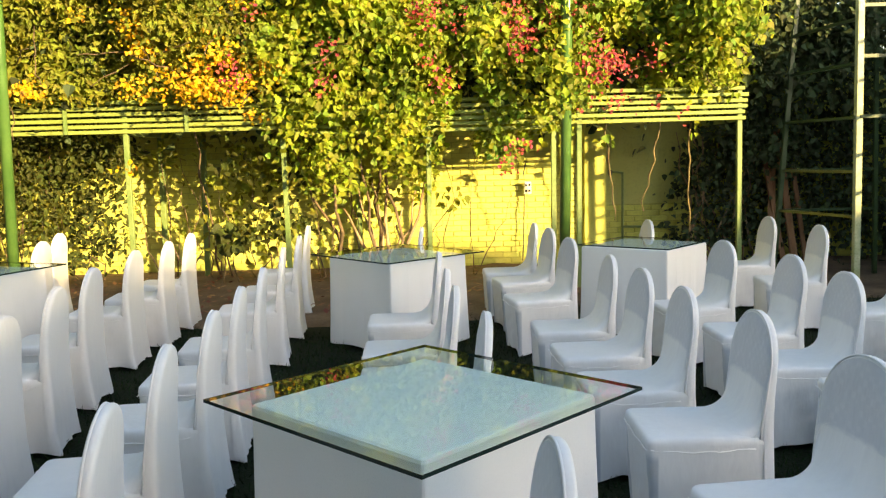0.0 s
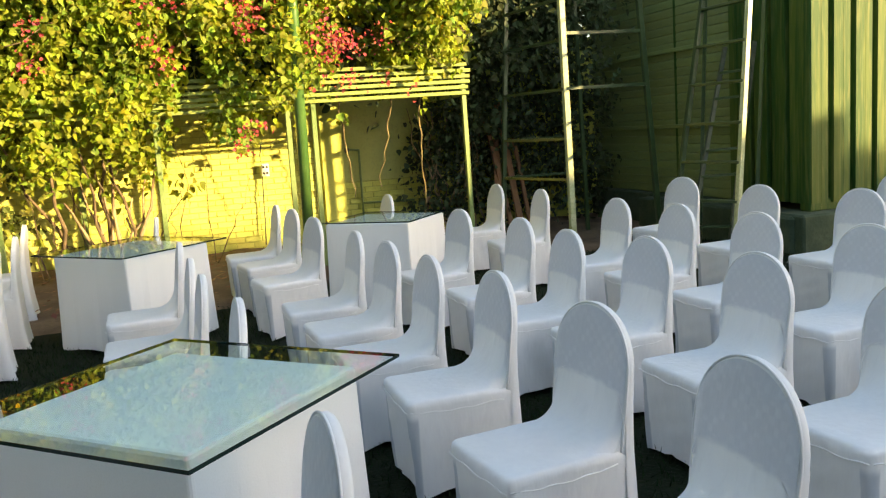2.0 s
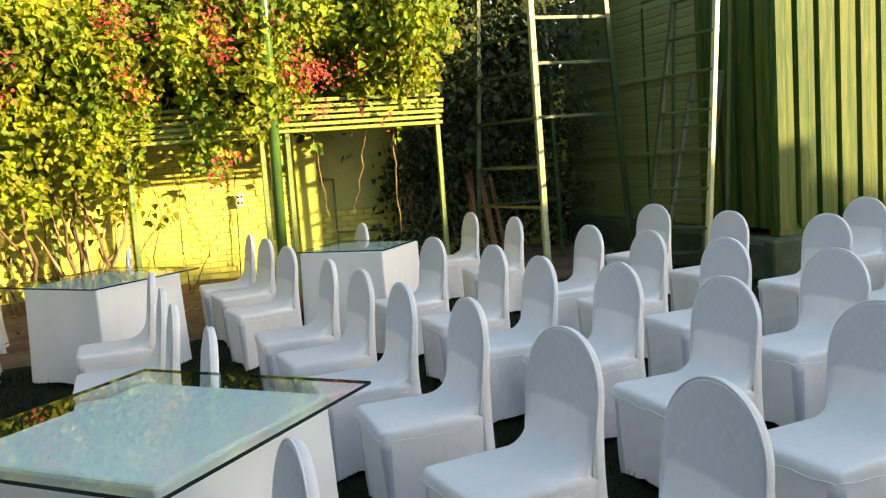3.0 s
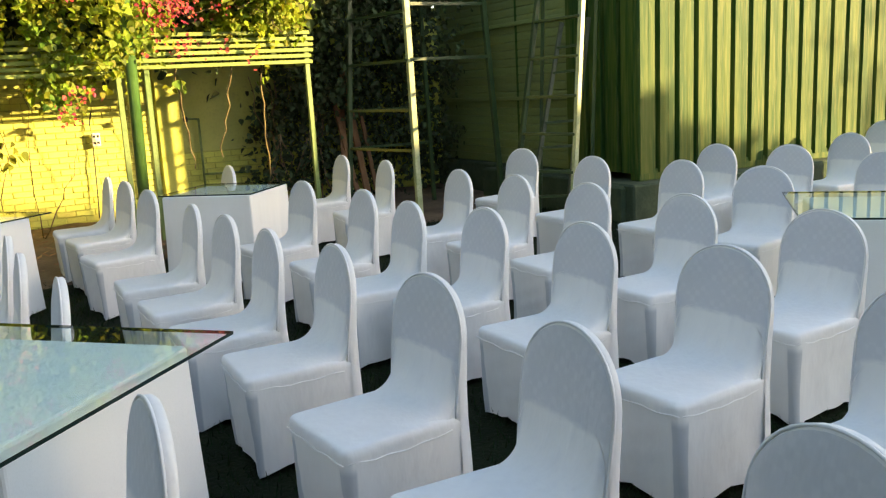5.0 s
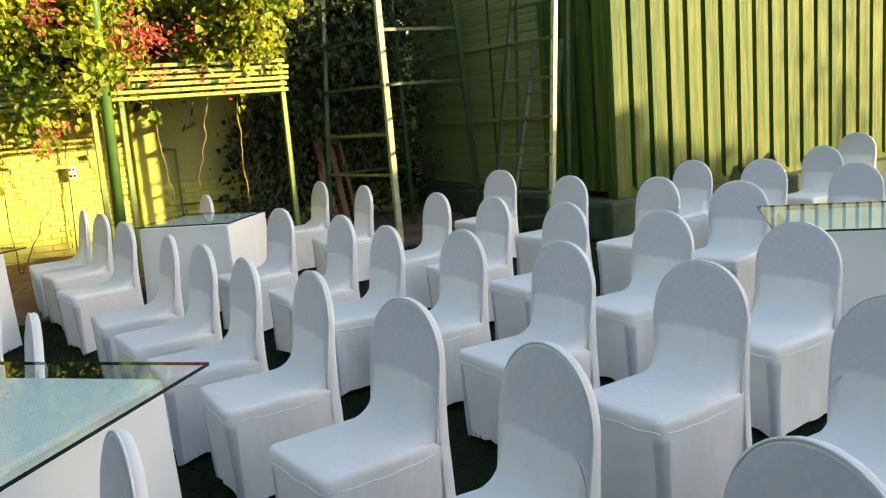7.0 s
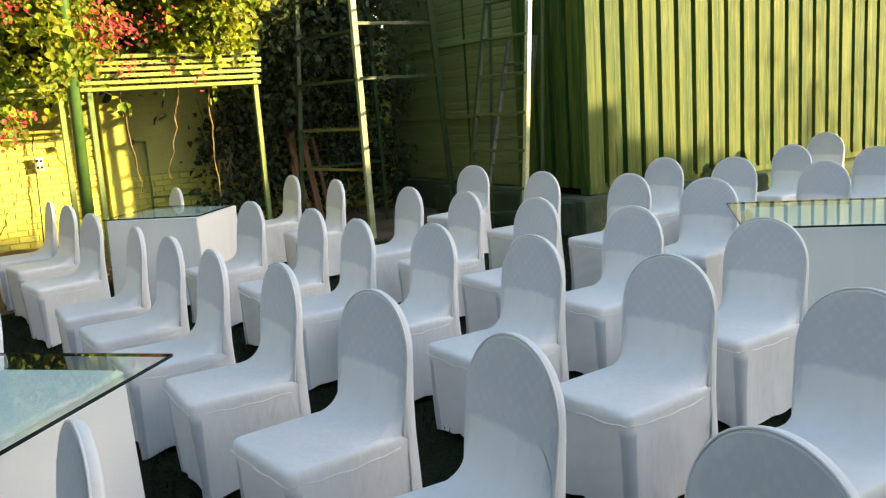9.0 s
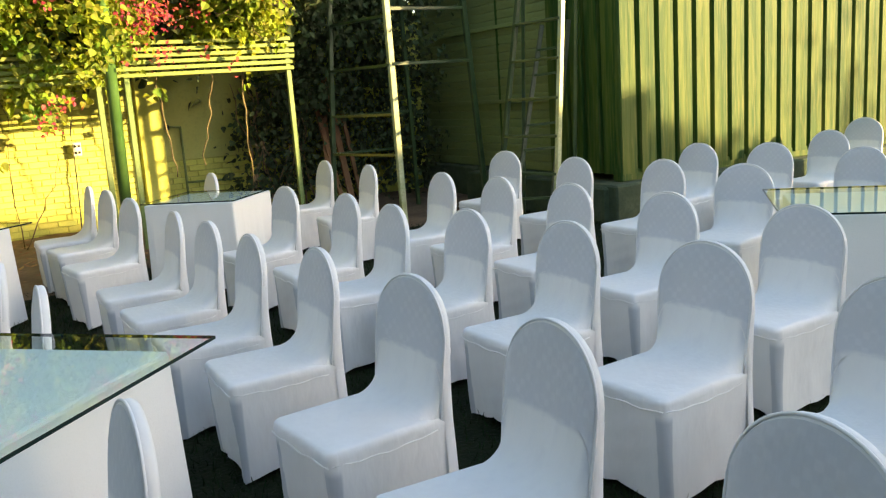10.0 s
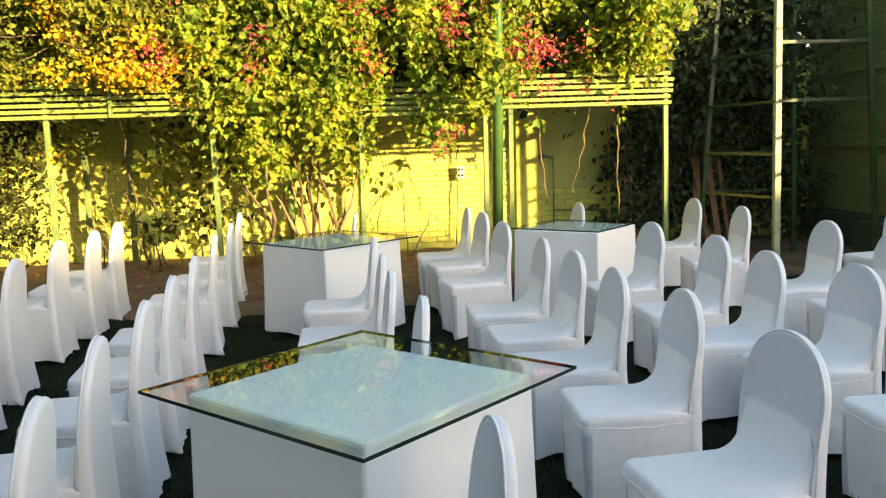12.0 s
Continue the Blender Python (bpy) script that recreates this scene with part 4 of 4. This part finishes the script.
# ---- behind and around ----
def surroundings():
    # an unseen block, added behind the camera, keeps the low sun off the lawn
    across = Vector((-SUN_FROM.y, SUN_FROM.x, 0))
    turn = Matrix.Rotation(math.atan2(across.y, across.x), 4, "Z")
    h = thing("house", Matrix.Translation(SUN_FROM * 11.5 - across * 0.30) @ turn, "unseen plain grey block behind the lawn, added to shade it", "house")
    part("wall", box((19.5, 3.0, 3.6), (0, -1.5, 1.8), 0.02), HOUSE_WALL, h)
    part("roof", box((19.5, 3.1, 0.12), (0, -1.5, 3.64), 0.02), CONCRETE, h)
    leafy = np.random.default_rng(8)
    # unseen trees, added so their clumps soften and mottle the low sun
    tree = thing("tree", Matrix.Translation(SUN_FROM * 14.0 + across * 0.2) @ turn, "unseen row of leafy trees, added to dapple the low sun", "tree")
    for x in (-7.5, -3.5, 0.5, 4.5, 8.0, 11.5, 14.5):
        part("trunk", limb((x, -0.4, 0), (x + 0.3, -0.3, 3.9), 0.12, 0.06, leafy, 0.05), BARK, tree, smooth=True)

    def canopy(r):
        x = r.uniform(-9.7, 7.9)
        return x, r.uniform(-0.8, 0.5), 3.68 + 0.25 * math.sin(1.1 * x) * (x < 4.9) + (0.55 if x > 4.9 else 1.0) * r.uniform(0, 1) ** 1.4
    part("crown", leaf_mesh("crown", clumps(leafy, 420, 16, canopy, 0.24), LEAF_DARK, 0.16, leafy), None, tree)

    def shoulder(r):
        x = r.uniform(9.0, 10.1)
        return x, r.uniform(-0.8, 0.5), r.uniform(2.95, 3.85 - 0.6 * (x - 9.0))
    part("crown", leaf_mesh("crown", clumps(leafy, 34, 12, shoulder, 0.15), LEAF_DARK, 0.14, leafy), None, tree)

    def near_gap(r):
        return r.uniform(1.6, 4.0), r.uniform(-0.8, 0.5), r.uniform(3.75, 4.35)
    part("crown", leaf_mesh("crown", clumps(leafy, 95, 9, near_gap, 0.20), LEAF_DARK, 0.14, leafy), None, tree)

    # loose leaves added to mottle the sun on the container
    def sparse(r):
        return r.uniform(11.0, 16.5), r.uniform(-0.8, 0.5), r.uniform(2.4, 5.6)
    part("crown", leaf_mesh("crown", clumps(leafy, 560, 3, sparse, 0.30), LEAF_DARK, 0.08, leafy), None, tree)

    def middle(r):
        x = r.uniform(3.4, 8.0)
        return x, r.uniform(-0.8, 0.5), r.uniform(3.85, 4.22) + 0.3 * (x < 4.9)
    part("crown", leaf_mesh("crown", clumps(leafy, 170, 18, middle, 0.16), LEAF_DARK, 0.16, leafy), None, tree)
    part("door", box((0.95, 0.06, 2.05), (2.0, 0.03, 1.03), 0.01), POST_PAINT, h)
    # unseen; added to keep western sky light off the chair fronts
    tagged(part("wall_west", box((0.3, 30, 8.0), (-8.6, -3.2, 4.0)), SKY_BLOCKER), "unseen tall dark green wall, added to cut the light from the west", "wall", kind="structure")
    # not in view; added to block low southern sky from the nearest chairs
    tagged(part("wall_south", box((9.4, 0.3, 4.4), (-3.7, -1.75, 2.2), 0.02), HOUSE_WALL), "unseen plain grey rendered wall, added to dim the near chairs", "wall", kind="structure")
    far = thing("neighbour_house", Matrix.Translation((-3.5, 19, 0)), "grey rendered neighbouring house beyond the garden wall", "house")
    part("wall", box((9, 4, 7.5), (0, 2, 3.75), 0.03), HOUSE_WALL, far)
    part("roof", box((9.5, 4.5, 0.2), (0, 2, 7.6), 0.03), CONCRETE, far)
    for x, y, high, wide in ((8.16, 6.66, 0.66, 0.17), (7.62, 6.66, 0.42, 0.14)):
        pot = thing("planter", Matrix.Translation((x, y, 0)), "black plastic planter standing before the container", "planter", "black planters")
        profile = ((0.36, 0.0), (0.42, 0.3), (0.48, 0.85), (0.52, 0.9), (0.52, 0.97), (0.44, 1.0), (0.40, 0.93))
        part("tub", loft([[Vector((wide * r * math.cos(a), wide * r * math.sin(a), high * h)) for a in (k * math.tau / 20 for k in range(20))] for r, h in profile], cap_bottom=True), DARK_POT, pot, smooth=True)
    pipe = thing("water_pipe", Matrix.Translation((2.42, 11.40, 0)), "thin green painted water pipe with a tap on the wall", "pipe")
    part("riser", bar((0, 0, 0.05), (0, 0, 1.28), 0.03, sides=10), POST_PAINT, pipe, smooth=True)
    part("outlet", bar((0.01, 0, 1.28), (-0.17, -0.02, 1.30), 0.028, sides=10), POST_PAINT, pipe, smooth=True)
    part("run", bar((0, 0, 0.55), (0.75, 0, 0.53), 0.03, sides=10), POST_PAINT, pipe, smooth=True)
    part("tap", box((0.05, 0.05, 0.07), (-0.17, -0.02, 1.29), 0.01), DARK_POT, pipe)
    fitting = thing("wall_socket", Matrix.Translation((1.13, 11.36, 1.06)), "small white plastic outdoor socket box on the wall", "socket")
    part("box", box((0.10, 0.035, 0.17), (0, 0.015, 0.05), 0.008), PVC, fitting)
    for z in (0.01, 0.09):
        for x in (-0.022, 0.022):
            part("outlet", box((0.030, 0.006, 0.030), (x, -0.004, z), 0.004), DARK_POT, fitting, "dark socket opening")
    part("cable", limb((-0.02, 0.02, 0.4), (-0.08, 0.02, -0.95), 0.008, 0.008, np.random.default_rng(2), 0.02), DARK_POT, fitting, smooth=True)
    tagged(part("pillar", box((0.30, 0.16, 2.4), (2.04, 11.42, 1.2), 0.01), WALL_JOINED), "lime painted pilaster on the garden wall", "wall", kind="structure")


# ---- the brick wall, last ----
def brick_wall():
    wall = thing("wall_north", Matrix.Translation((0, 11.5, 0)), "lime green painted brick garden wall", "wall", kind="structure")
    part("core", box((15.6, 0.2, 2.7), (-1.6, 0.112, 1.35)), MORTAR, wall)
    rng = random.Random(3)
    shared = []
    for k in range(6):
        bm = box((0.216, 0.03, 0.066), (0, 0, 0), 0.005)
        for v in bm.verts:
            v.co += Vector((rng.uniform(-1, 1) * 0.003, rng.uniform(-1, 1) * 0.0035, rng.uniform(-1, 1) * 0.0025))
        shared.append(mesh_of("brick", bm, WALL_PAINT))
    verts, faces = [], []
    cube = [(x, y, z) for x in (-0.108, 0.108) for y in (-0.015, 0.015) for z in (-0.033, 0.033)]
    quads = [(0, 1, 5, 4), (0, 4, 6, 2), (1, 3, 7, 5), (0, 2, 3, 1), (4, 5, 7, 6)]
    count = 0
    part("plaster", box((1.45, 0.03, 1.9), (2.92, -0.006, 1.80), 0.004), WALL_PLASTER, wall, "smooth painted plaster above the bricks")
    for row in range(34):
        z = 0.04 + row * 0.076
        for k in range(-41, 28):
            x = (k + 0.5 * (row % 2)) * 0.226
            deep = rng.uniform(-0.004, 0.003)
            if 2.25 < x < 3.6 and z > 0.80:
                continue
            if 0.2 < x < 3.5 and z < 1.5 and count < 300:
                count += 1
                b = part("brick", shared[rng.randrange(6)], None, wall)
                b.location = (x, deep, z)
            else:
                at = len(verts)
                verts += [(x + a + rng.uniform(-0.002, 0.002), deep + b, z + c + rng.uniform(-0.002, 0.002)) for a, b, c in cube]
                faces += [tuple(at + i for i in q) for q in quads]
    me = bpy.data.meshes.new("brickwork")
    me.from_pydata(verts, [], faces)
    me.materials.append(WALL_JOINED)
    tagged(part("brickwork", me, None, wall), "painted bricks of the rest of the wall", kind="stuff")


ground()
flower_bed()
chairs()
tables()
pergolas()
lamp_pole(1.235, 8.7, 0.10)
lamp_pole(-4.53, 8.7, 0.09)
container()
shutter_wall()
trestle()
step_ladder()
planks()
vine()
bushes()
surroundings()
lawn()
brick_wall()
